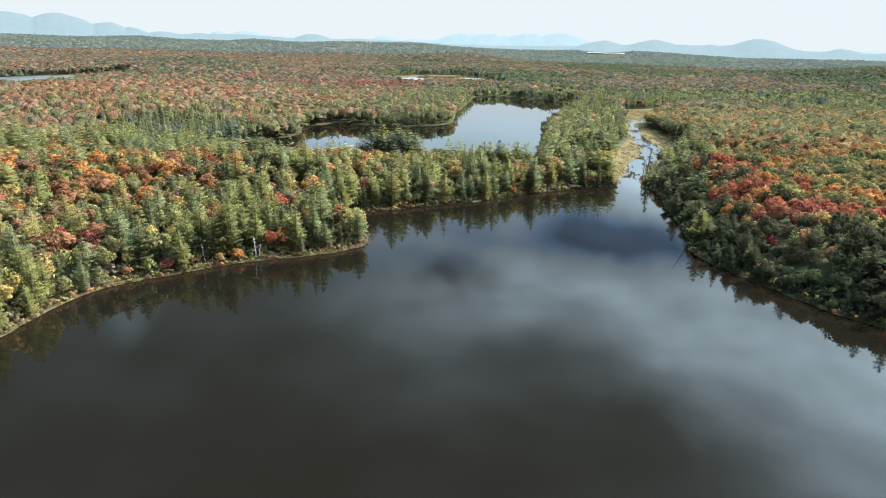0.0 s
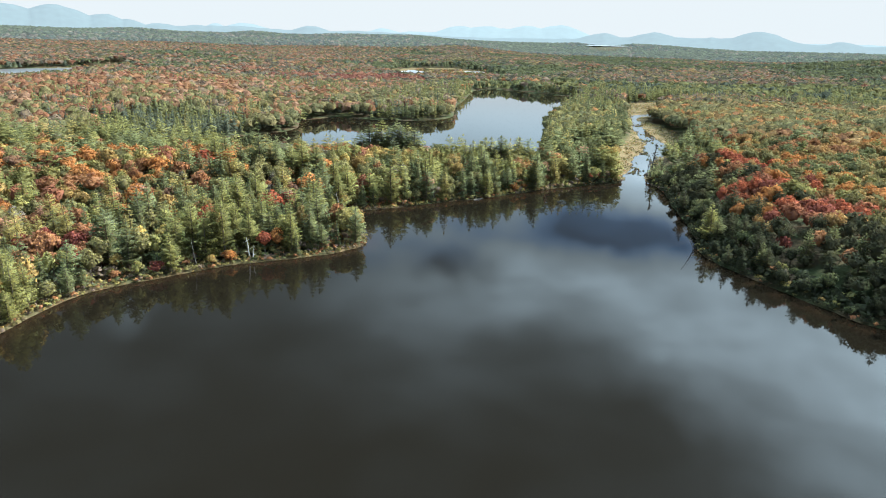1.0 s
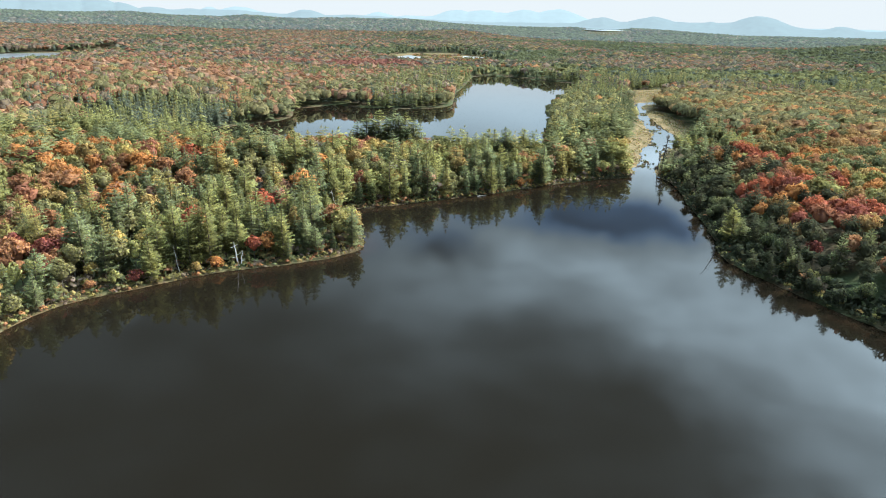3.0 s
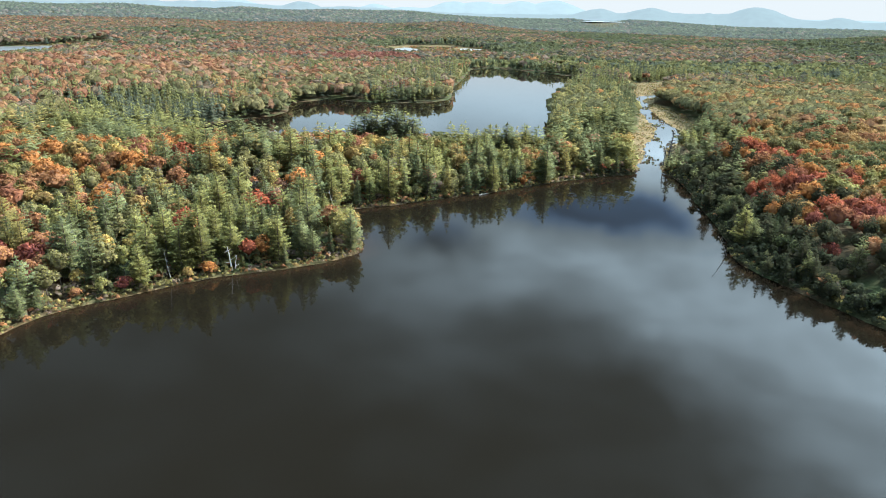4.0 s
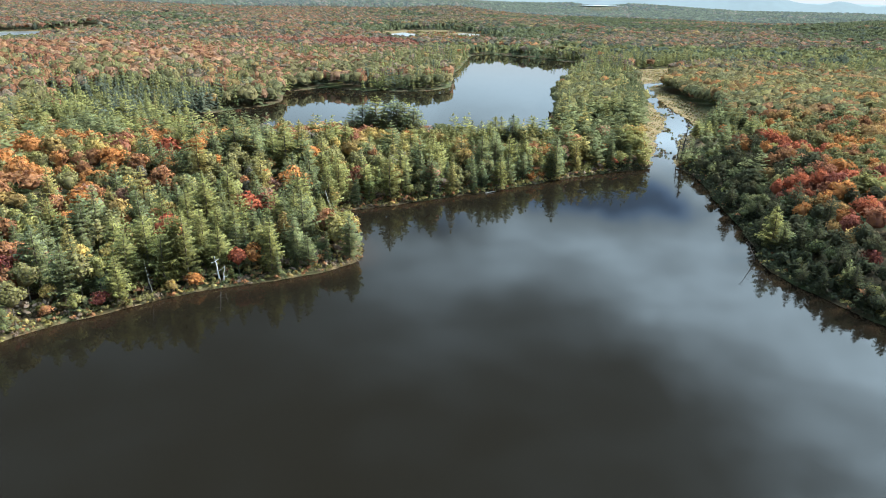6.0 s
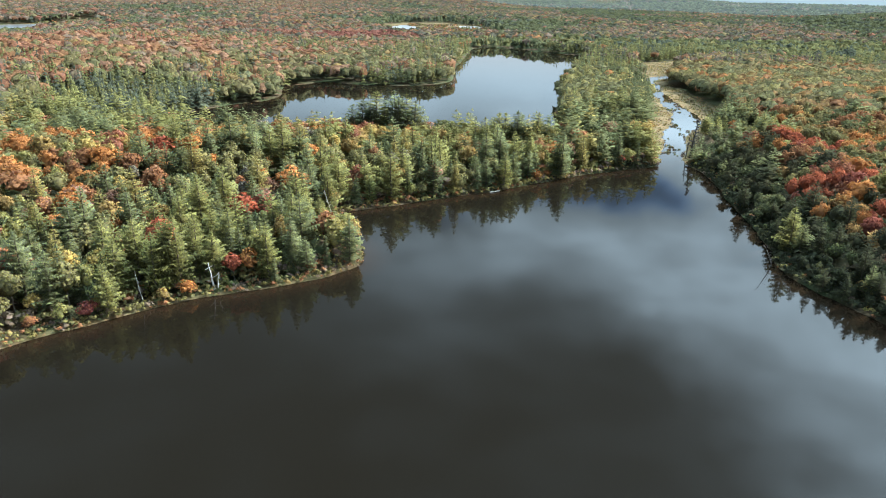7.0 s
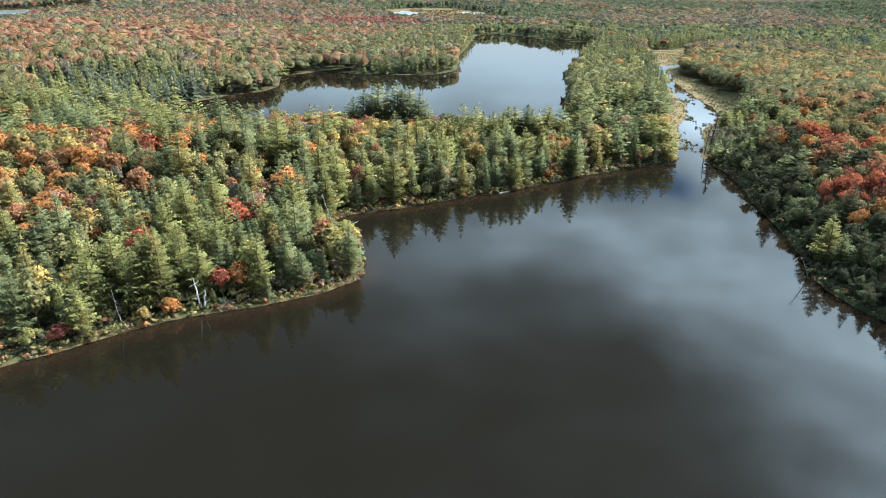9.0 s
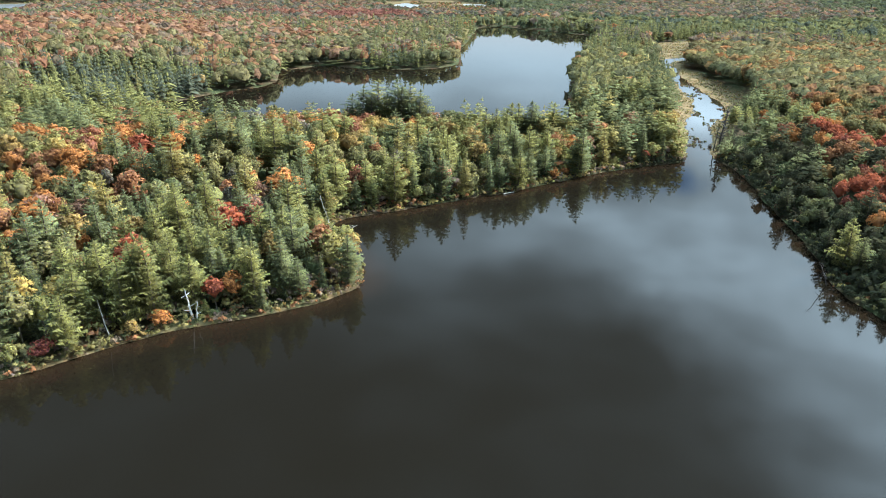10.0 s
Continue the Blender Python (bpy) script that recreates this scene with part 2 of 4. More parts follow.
def signed_distance(x, y, line):
    """Metres from a closed line, negative inside."""
    a, b = line, np.roll(line, -1, 0)
    best, inside = np.full(x.shape, 1e9), np.zeros(x.shape, bool)
    for (ax, ay), (bx, by) in zip(a, b):
        dx, dy = bx - ax, by - ay
        t = np.clip(((x - ax) * dx + (y - ay) * dy) / (dx * dx + dy * dy), 0, 1)
        best = np.minimum(best, (x - ax - t * dx) ** 2 + (y - ay - t * dy) ** 2)
        if ay != by:
            inside ^= ((ay > y) != (by > y)) & (x < ax + (y - ay) * dx / dy)
    return np.where(inside, -1, 1) * np.sqrt(best)


def lattice(ix, iy, seed):
    v = np.sin(ix * 127.1 + iy * 311.7 + seed * 74.7) * 43758.5453
    return v - np.floor(v)


def field(x, y, size, seed=0, octaves=2):
    """Smooth value noise, 0 to 1, over lengths of about size metres."""
    total, weight = 0.0, 0.0
    for o in range(octaves):
        u, v = x / size * 2 ** o, y / size * 2 ** o
        ix, iy = np.floor(u), np.floor(v)
        fx, fy = u - ix, v - iy
        fx, fy = fx * fx * (3 - 2 * fx), fy * fy * (3 - 2 * fy)
        s = seed + 13 * o
        low = lattice(ix, iy, s) * (1 - fx) + lattice(ix + 1, iy, s) * fx
        high = lattice(ix, iy + 1, s) * (1 - fx) + lattice(ix + 1, iy + 1, s) * fx
        total, weight = total + (low * (1 - fy) + high * fy) * 0.5 ** o, weight + 0.5 ** o
    return total / weight


def smooth(v, low, high):
    t = np.clip((v - low) / (high - low), 0, 1)
    return t * t * (3 - 2 * t)


def bump(x, y, cx, cy, sx, sy):
    return np.exp(-((x - cx) / sx) ** 2 - ((y - cy) / sy) ** 2)


MAIN_LINE, NORTH_LINE, MEADOW_LINE = closed_curve(MAIN_LAKE), closed_curve(NORTH_LAKE, 10), closed_curve(MEADOW, 10)


def land(x, y):
    """For places on the plan: metres from the nearest water (negative in it), from the main lake, from the north lake; the meadow's share; the ground's height."""
    main = np.full(x.shape, 400.0)
    near = (np.abs(x) < 800) & (y > -900) & (y < 700)
    main[near] = signed_distance(x[near], y[near], MAIN_LINE)
    north = np.full(x.shape, 400.0)
    near = (np.abs(x) < 500) & (y > 200) & (y < 1300)
    north[near] = signed_distance(x[near], y[near], NORTH_LINE)
    wobble = (field(x, y, 9, 3) - 0.5) * 2.2
    main, north = main + wobble, north + wobble * 1.5
    water = np.minimum(main, north)
    meadow = np.full(x.shape, 200.0)
    near = (x > 0) & (x < 500) & (y > 250) & (y < 950)
    meadow[near] = signed_distance(x[near], y[near], MEADOW_LINE)
    stream = np.full(x.shape, 200.0)
    for (ax, ay, aw), (bx, by, bw) in zip(STREAM, STREAM[1:]):
        dx, dy = bx - ax, by - ay
        t = np.clip(((x - ax) * dx + (y - ay) * dy) / (dx * dx + dy * dy), 0, 1)
        stream = np.minimum(stream, np.hypot(x - ax - t * dx, y - ay - t * dy) - aw - (bw - aw) * t)
    stream = stream + (field(x, y, 7, 5) - 0.5) * 5.0
    water = np.minimum(water, np.where(meadow < 25, stream, 200))
    for cx, cy, rx, ry in PONDS:
        water = np.minimum(water, (np.hypot((x - cx) / rx, (y - cy) / ry) - 1 + (field(x, y, 45, 7) - 0.5) * 0.5) * min(rx, ry))
    open_land = smooth(-meadow, -2, 2)
    for cx, cy, rx, ry in CLEARINGS:
        open_land = np.maximum(open_land, smooth(1 - np.hypot((x - cx) / rx, (y - cy) / ry) + (field(x, y, 40, 6) - 0.5) * 0.5, -0.03, 0.06))
    reach = np.hypot(x, y)
    side = smooth(np.arctan2(x, np.maximum(y, 1)), radians(-2), radians(17))
    hills = 17 * bump(x, y, -270, 640, 150, 170) + 8 * bump(x, y, -260, 330, 110, 90) + 3 * bump(x, y, 330, 420, 120, 160)
    hills = hills + smooth(reach, 1200, 3300) * (27 - 27 * side) * smooth(reach, 4400, 3900) + smooth(reach, 500, 1500) * (field(x, y, 420, 8) - 0.4) * 13
    hills = hills + smooth(reach, 1500, 3000) * (field(x, y, 700, 9) - 0.5) * 16
    bearing = np.degrees(np.arctan2(x, np.maximum(y, 1)))
    for b, w, r, deep, tall in RIDGES:
        hills = hills + tall * np.exp(-((bearing - b) / w) ** 2 - ((reach - r) / deep) ** 2)
    rise = smooth(water, 8, 110) * (1 - open_land)
    high = 0.75 * (1 - np.exp(-np.maximum(water, 0) / 2.5)) * (1 - 0.6 * open_land) + hills * rise + (field(x, y, 14, 4) - 0.4) * 0.9 * smooth(water, 3, 20) * (1 - open_land)
    # the neck behind the western shore and the eastern bank rise at once
    high = high + (8 * bump(x, y, -85, 305, 85, 42) * smooth(water, 5, 45) + 7 * smooth(main, 3, 32) * smooth(x, 95, 135) * smooth(y, 560, 430)) * (1 - open_land)
    deep = np.maximum(water * 0.22, -3.0)
    return water, main, north, open_land, np.where(water > 0, high, deep)


def axis(stops):
    """Grid lines: (start, step) pairs, each step held until the next start."""
    out = []
    for (a, step), (b, _) in zip(stops, stops[1:]):
        out.append(np.arange(a, b, step))
    return np.concatenate(out + [[stops[-1][0]]])


def mesh_of(name, verts, tris, mat, colours=None, normals=None):
    me = bpy.data.meshes.new(name)
    verts, tris = np.asarray(verts, np.float32), np.asarray(tris, np.int32)
    me.vertices.add(len(verts))
    me.vertices.foreach_set("co", verts.ravel())
    size = tris.shape[1]
    me.loops.add(tris.size)
    me.loops.foreach_set("vertex_index", tris.ravel())
    me.polygons.add(len(tris))
    me.polygons.foreach_set("loop_start", np.arange(0, tris.size, size, dtype=np.int32))
    if colours is not None:
        me.attributes.new("leaf", "FLOAT_COLOR", "POINT").data.foreach_set("color", np.c_[colours, np.ones(len(colours))].astype(np.float32).ravel())
    if normals is not None:
        me.attributes.new("custom_normal", "FLOAT_VECTOR", "POINT").data.foreach_set("vector", np.asarray(normals, np.float32).ravel())
        me.polygons.foreach_set("use_smooth", np.ones(len(tris), bool))
    me.materials.append(mat)
    me.update(calc_edges=True)
    return me


def build_ground():
    xs = axis([(-6000, 400), (-2400, 120), (-1200, 45), (-420, 15), (-180, 3), (270, 12), (420, 40), (1200, 120), (2400, 400), (6000, 0)])
    ys = axis([(-1500, 150), (-300, 25), (60, 10), (140, 2.6), (400, 5), (700, 10), (960, 40), (1600, 90), (3000, 250), (6000, 0)])
    x, y = (g.ravel() for g in np.meshgrid(xs, ys))
    water, main, north, open_land, z = land(x, y)
    nx, ny = len(xs), len(ys)
    j, i = (g.ravel() for g in np.meshgrid(np.arange(nx - 1), np.arange(ny - 1)))
    quads = np.c_[i * nx + j, i * nx + j + 1, (i + 1) * nx + j + 1, (i + 1) * nx + j]
    me = mesh_of("ground", np.c_[x, y, z], quads, GROUND)
    bank = np.maximum(open_land, smooth(water, 2.2, 0.6) * 0.7 * (x < 0) * (y < 246))
    me.attributes.new("marsh", "FLOAT", "POINT").data.foreach_set("value", bank.astype(np.float32))
    me.polygons.foreach_set("use_smooth", np.ones(len(quads), bool))
    tagged(new("ground", me), "brown forest floor with sedge banks along the lakes", "ground", kind="structure")
    wet = (water[quads] < 4).any(1)
    used, index = np.unique(quads[wet], return_inverse=True)
    me = mesh_of("water", np.c_[x[used], y[used], np.zeros(len(used))], index.reshape(-1, 4), WATER)
    me.attributes.new("shallow", "FLOAT", "POINT").data.foreach_set("value", smooth(-water[used], 9, -1).astype(np.float32))
    tagged(new("water", me), "dark still lake water mirroring clouds and trees", "water", kind="structure")


build_ground()


# ---- trees: shapes ----
def joined(parts):
    verts, tris, start = [], [], 0
    for v, t in parts:
        verts.append(v)
        tris.append(np.asarray(t) + start)
        start += len(v)
    return np.concatenate(verts), np.concatenate(tris)


def conifer(rng, height, radius, whorls, arms, lobes, droop, ragged, bare, round_top=1.3, curl=0.18):
    """Crown of a conifer: whorls of plumed boughs on an unseen stem. Height and radius in metres."""
    verts, tris = [], []
    heavy, bias = rng.uniform(0, 6.28), rng.uniform(0.05, 0.22)
    for w in range(whorls):
        f = (w + rng.uniform(0, 0.5)) / whorls
        z = height * (bare + (1 - bare) * f)
        full = radius * (1 - f ** round_top) * (0.68 + 0.32 * min(1, f * 4 + 0.2)) * rng.uniform(1 - 0.35 * ragged, 1 + 0.25 * ragged) + 0.28
        turn = rng.uniform(0, 6.28)
        for a in range(arms):
            ang = turn + 6.283 * (a + rng.uniform(-0.3, 0.3)) / arms
            long = full * rng.uniform(1 - 0.7 * ragged, 1 + 0.45 * ragged) * (1 + bias * math.cos(ang - heavy))
            wide = max(0.22, long * 6.283 / arms * 0.46)
            lift = rng.uniform(-0.5, 0.5) * ragged * height / whorls
            out, side = np.array([math.cos(ang), math.sin(ang), 0]), np.array([-math.sin(ang), math.cos(ang), 0])

            def at(along, across, drop):
                return out * long * along + side * wide * across + np.array([0, 0, z + lift + long * (-droop * along + curl * along ** 2) - drop])
            # one plume: a ridge with pointed twigs on both sides
            base, step = len(verts), 0.9 / lobes
            verts += [at(0.06 + step * k, 0, -0.04 * long) for k in range(lobes)] + [at(1.0, 0, 0.03)]
            for k in range(lobes):
                reach = math.sin(0.5 + 2.2 * (k + 0.5) / lobes)
                for turned in (-1, 1):
                    verts.append(at(min(0.97, 0.06 + step * (k + rng.uniform(1.0, 1.5))), turned * reach * rng.uniform(0.5, 1.3), 0.15 * long * rng.uniform(-0.1, 1.5)))
                    tris.append((base + k, base + k + 1, len(verts) - 1))
    b = len(verts)
    verts += [np.array([0.22, 0, height * 0.94]), np.array([-0.14, 0.2, height * 0.94]), np.array([-0.14, -0.2, height * 0.94]), np.array([0, 0, height * 1.02])]
    tris += [(b, b + 1, b + 3), (b + 1, b + 2, b + 3), (b + 2, b, b + 3)]
    return np.array(verts), np.array(tris)


def conifer_lite(rng, height, radius, whorls, arms, low=0.06):
    """Spire of single boughs, for woods farther off."""
    verts, tris = [], []
    for w in range(whorls):
        f = (w + rng.uniform(0, 0.5)) / whorls
        z, turn = height * (low + (1 - low) * f), rng.uniform(0, 6.28)
        for a in range(arms):
            ang = turn + 6.283 * (a + rng.uniform(-0.25, 0.25)) / arms
            long = (radius * (1 - f ** 1.3) + 0.25) * rng.uniform(0.65, 1.2)
            half = 3.6 / arms * (1 - 0.2 * f)
            lift = height * 0.11
            b = len(verts)
            verts += [(0.45 * long * math.cos(ang - half), 0.45 * long * math.sin(ang - half), z + lift * 0.4), (0.45 * long * math.cos(ang + half), 0.45 * long * math.sin(ang + half), z + lift * 0.4),
                      (long * math.cos(ang), long * math.sin(ang), z - 0.1 * long), (0, 0, z + lift)]
            tris += [(b, b + 2, b + 3), (b + 2, b + 1, b + 3)]
    b = len(verts)
    verts += [(0.3, 0, height * 0.86), (-0.2, 0.25, height * 0.86), (-0.2, -0.25, height * 0.86), (0, 0, height * 1.04)]
    tris += [(b, b + 1, b + 3), (b + 1, b + 2, b + 3), (b + 2, b, b + 3)]
    return np.array(verts, float), np.array(tris)


def plain_cone(rng, height, radius, sides, tiers, low=0.15):
    verts, tris = [], []
    for k in range(tiers):
        z0, z1 = height * (low + (1 - low) * k / tiers), height * (low + (1 - low) * (k + 1.35) / tiers)
        z1 = min(z1, height)
        r = radius * (1 - 0.8 * k / tiers)
        b = len(verts)
        for s in range(sides):
            a = 6.283 * s / sides + rng.uniform(-0.25, 0.25)
            q = r * rng.uniform(0.7, 1.2)
            verts.append((q * math.cos(a), q * math.sin(a), z0 + rng.uniform(-0.05, 0.06) * height))
        verts.append((rng.uniform(-0.2, 0.2), rng.uniform(-0.2, 0.2), z1))
        tris += [(b + s, b + (s + 1) % sides, b + sides) for s in range(sides)]
    return np.array(verts), np.array(tris)


def ball(level):
    bm = bmesh.new()
    bmesh.ops.create_icosphere(bm, subdivisions=level, radius=1)
    v = np.array([p.co for p in bm.verts])
    t = np.array([[p.index for p in f.verts] for f in bm.faces])
    bm.free()
    return v, t


BALLS = {level: ball(level) for level in (1, 2)}


def blob(rng, height, radius, level, low=0.3):
    """Lumpy crown for woods far off."""
    v, t = BALLS[level]
    v = v * (1 + rng.uniform(-0.28, 0.28, (len(v), 1)))
    half = height * (1 - low) / 2
    v = v * (radius, radius, half) + (0, 0, height * low + half)
    keep = (v[t][:, :, 2].mean(1) > height * (low + (0.22 if level > 1 else 0.32)))
    # the faces come apart into sprays of leaves
    sprays = v[t[keep]]
    middle = sprays.mean(1, keepdims=True)
    sprays = middle + (sprays - middle) * rng.uniform(0.8, 1.5, (len(sprays), 1, 1)) + rng.normal(size=sprays.shape) * radius * (0.06 if level > 1 else 0.12)
    return sprays.reshape(-1, 3), np.arange(len(sprays) * 3).reshape(-1, 3)


def leafy(rng, height, radius, leaves, size, low=0.22, lobes=9, core=0.0, corners_each=4):
    """Crown of a broadleaf tree: lobes of many small leaf sprays."""
    centres, radii = [], []
    half = height * (1 - low) / 2
    for k in range(lobes):
        d = rng.normal(size=3)
        d /= np.linalg.norm(d)
        d[2] = abs(d[2]) * 1.1 - 0.35
        centres.append(d * (radius * 0.68, radius * 0.68, half * 0.68) + (0, 0, height * low + half))
        radii.append(radius * rng.uniform(0.30, 0.60))
    centres.append(np.array([0, 0, height * low + half]))
    radii.append(radius * 0.6)
    centres, radii = np.array(centres), np.array(radii)
    pick = rng.integers(0, len(radii), leaves)
    d = rng.normal(size=(leaves, 3))
    d /= np.linalg.norm(d, axis=1)[:, None]
    d[:, 2] = np.where(d[:, 2] < -0.4, -d[:, 2], d[:, 2])
    at = centres[pick] + d * radii[pick][:, None] * rng.uniform(0.72, 1.08, (leaves, 1))
    normal = d + rng.normal(size=d.shape) * 0.55 + (0, 0, 0.25)
    normal /= np.linalg.norm(normal, axis=1)[:, None]
    u = np.cross(normal, rng.normal(size=d.shape))
    u /= np.linalg.norm(u, axis=1)[:, None]
    w = np.cross(normal, u)
    s = size * rng.uniform(0.6, 1.35, (leaves, 1))
    corners = np.stack([at - u * s, at + w * s * 0.7 - normal * s * 0.25, at + u * s, at - w * s * 0.7 - normal * s * 0.25], 1)
    base = np.arange(leaves)[:, None] * corners_each
    tris = np.concatenate([base + (0, 1, 2), base + (0, 2, 3)]) if corners_each == 4 else base + (0, 1, 2)
    corners = corners[:, :corners_each]
    if core:
        # dense inner foliage, so that no light shows through
        v, t = BALLS[1]
        v = v * (radius * core, radius * core, half * core) * (1 + rng.uniform(-0.15, 0.15, (len(v), 1))) + (0, 0, height * low + half)
        return joined([(corners.reshape(-1, 3), tris), (v, t)])
    return corners.reshape(-1, 3), tris


def tube(points, radii, sides=6):
    """A tapering stem through the points."""
    points = np.array(points, float)
    verts, tris = [], []
    for k, (p, r) in enumerate(zip(points, radii)):
        ahead = points[min(k + 1, len(points) - 1)] - points[max(k - 1, 0)]
        ahead /= np.linalg.norm(ahead)
        u = np.cross(ahead, (0.3, 0.9, 0.1))
        u /= np.linalg.norm(u)
        w = np.cross(ahead, u)
        for s in range(sides):
            a = 6.283 * s / sides
            verts.append(p + r * (u * math.cos(a) + w * math.sin(a)))
        if k:
            b = (k - 1) * sides
            for s in range(sides):
                q = (s + 1) % sides
                tris += [(b + s, b + q, b + sides + q), (b + s, b + sides + q, b + sides + s)]
    return np.array(verts), np.array(tris)


def stem(rng, height, radius, limbs, reach, first=0.3):
    """Trunk with limbs."""
    bend = rng.uniform(-0.25, 0.25, 2)
    line = [(bend[0] * math.sin(3 * k / 4), bend[1] * math.sin(3 * k / 4), height * k / 4 - 0.4 * (k == 0)) for k in range(5)]
    parts = [tube(line, [radius * (1.25 if k == 0 else 1 - 0.22 * k) for k in range(5)])]
    for k in range(limbs):
        z = height * (first + (0.95 - first) * k / max(1, limbs))
        a = rng.uniform(0, 6.28)
        out = reach * rng.uniform(0.6, 1.0) * (1.15 - z / height * 0.7)
        tip = (out * math.cos(a), out * math.sin(a), z + out * rng.uniform(0.1, 0.6))
        mid = (tip[0] * 0.5, tip[1] * 0.5, z + out * 0.12)
        parts.append(tube([(0, 0, z), mid, tip], [radius * 0.35, radius * 0.22, radius * 0.06], 4))
    return joined(parts)


# ---- trees: where and which ----
RNG = np.random.default_rng(7)
PALETTE = {
    "pine": (0.190, 0.182, 0.062), "spruce": (0.122, 0.128, 0.056), "bluepine": (0.152, 0.162, 0.072), "tan_pine": (0.240, 0.200, 0.068), "shade_green": (0.058, 0.060, 0.032), "hazed_sage": (0.094, 0.104, 0.070), "dusk": (0.205, 0.150, 0.100),
    "red": (0.360, 0.106, 0.054), "crimson": (0.250, 0.080, 0.054), "orange": (0.420, 0.182, 0.058), "rust": (0.310, 0.148, 0.068), "pink": (0.340, 0.185, 0.108), "brick": (0.305, 0.124, 0.068), "amber": (0.330, 0.200, 0.076),
    "yellow": (0.370, 0.268, 0.080), "gold": (0.320, 0.215, 0.074), "lime": (0.255, 0.232, 0.078), "olive": (0.200, 0.176, 0.070), "green": (0.142, 0.150, 0.064), "grey": (0.200, 0.172, 0.115),
}
TONES = np.array(list(PALETTE.values())) * (0.93, 0.92, 0.98)
KEY = {name: k for k, name in enumerate(PALETTE)}


def scatter(spacing, nearest, farthest, left=-41, right=47, driest=0.9, meadow=0.3):
    """Jittered places on land between two distances from the south, within the stretch of country that the flight overlooks."""
    n = int(farthest / spacing) + 2
    gx, gy = np.meshgrid(np.arange(-n, n + 1) * spacing, np.arange(0, n + 1) * spacing)
    x = (gx + RNG.uniform(-0.45, 0.45, gx.shape) * spacing).ravel()
    y = (gy + RNG.uniform(-0.45, 0.45, gx.shape) * spacing).ravel()
    reach, bearing = np.hypot(x, y), np.degrees(np.arctan2(x, y + 30))
    keep = (reach > nearest) & (reach <= farthest) & (bearing > left) & (bearing < right)
    x, y = x[keep], y[keep]
    water, main, north, open_land, z = land(x, y)
    keep = (water > driest) & (open_land < meadow)
    return x[keep], y[keep], z[keep], main[keep], north[keep], water[keep]


def kinds_of(x, y, main, north):
    """Is it a conifer, and the palette's entry, for each place."""
    n = len(x)
    k = KEY
    clump = field(x, y, 34, 21)
    east = (x > 105) & (y < 340) | (x > 190 + (y - 420) * 0.12) & (y < 760)
    spit = (main < 125) & (y > 272) & (x > -60) & (x < 135) & (y < 405)
    strand = (x > 70) & (x < 215) & (y > 380) & (y < 720) & ~east
    streamside = strand & (x > 105 + (y - 370) * 0.37)
    west = (x < -20) & (y < 400) & ~spit
    far_west = (x < 70) & (y > 400)
    far_east = (y > 690) & (x > 190)
    distant = y > 1000
    # stands of one colour
    blaze = np.maximum(np.maximum(bump(x, y, 150, 272, 24, 17), bump(x, y, 152, 228, 26, 12)), bump(x, y, 170, 325, 14, 17))
    amber = np.maximum(bump(x, y, 225, 352, 42, 24), bump(x, y, 250, 385, 40, 22))
    band = bump(x, y, -118, 304, 75, 30)
    strip = bump(x, y, -60, 950, 130, 55)
    ember = bump(x, y, -100, 207, 17, 13)
    rusty = bump(x, y, -270, 650, 210, 105)
    belt = bump(x, y, -165, 470, 95, 42)
    fir = 0.5 + (clump - 0.5) * 1.5
    fir = np.where(west, 0.56 - 0.62 * band - 0.55 * ember - 0.35 * bump(x, y, -150, 250, 60, 60) + (clump - 0.5) * 1.3, fir)
    fir = np.where(spit, 0.34 + 0.25 * smooth(main, 22, 8) - 0.9 * bump(x, y, -28, 381, 32, 15) - 0.7 * bump(x, y, 28, 378, 16, 10) + (clump - 0.5) * 0.9, fir)
    fir = np.where(strand, 0.55 - 0.6 * bump(x, y, 138, 470, 32, 80) + (clump - 0.5) * 0.7, fir)
    fir = np.where(streamside, 0.88, fir)
    fir = np.where(east, 0.02 + 0.22 * smooth(main, 30, 10) * (1 - blaze) + (clump - 0.5) * 0.15, fir)
    fir = np.where(far_west, 0.24 + 1.5 * (field(x, y, 75, 22) - 0.5) + 0.75 * belt + 0.42 * smooth(north, 100, 35) - 0.35 * rusty + 0.55 * bump(x, y, -350, 905, 240, 55) - 0.9 * strip, fir)
    fir = np.where((x > 120 + 0.1 * y) & (y > 690), 0.95 - 0.5 * bump(x, y, 330, 735, 120, 40) + (field(x, y, 150, 23) - 0.5) * 1.2, fir)
    fir = np.where((north < 45) & (y > 620), np.where(x < 60, 0.62, 0.9), fir)
    fir = np.where(distant, 0.36 + smooth(x, -150, 250) * 0.42 - 0.6 * strip - 0.6 * bump(x, y, 620, 1180, 200, 150) + (field(x, y, 190, 24) - 0.5) * 1.7, fir)
    is_fir = RNG.uniform(size=n) < fir
    red = np.full(n, 0.4)
    red = np.where(west, 0.22 + 0.42 * band + 0.5 * ember, red)
    red = np.where(spit, 0.08 + 0.95 * bump(x, y, -28, 381, 34, 15), red)
    red = np.where(strand, 0.015, red)
    red = np.where(east, 0.24 + 0.75 * blaze + 0.55 * amber + (field(x, y, 26, 25) - 0.5) * 1.1, red)
    red = np.where(far_west, 0.45 + 0.35 * rusty + 0.5 * strip - 0.36 * smooth(north, 110, 50) + (clump - 0.5) * 0.9, red)
    red = np.where(distant & (strip < 0.3), 0.36 - 0.28 * smooth(x, -250, 150) + (clump - 0.5) * 0.4, red)
    red = np.where(far_east, 0.16 + (clump - 0.5) * 0.5, red)
    is_red = RNG.uniform(size=n) < red
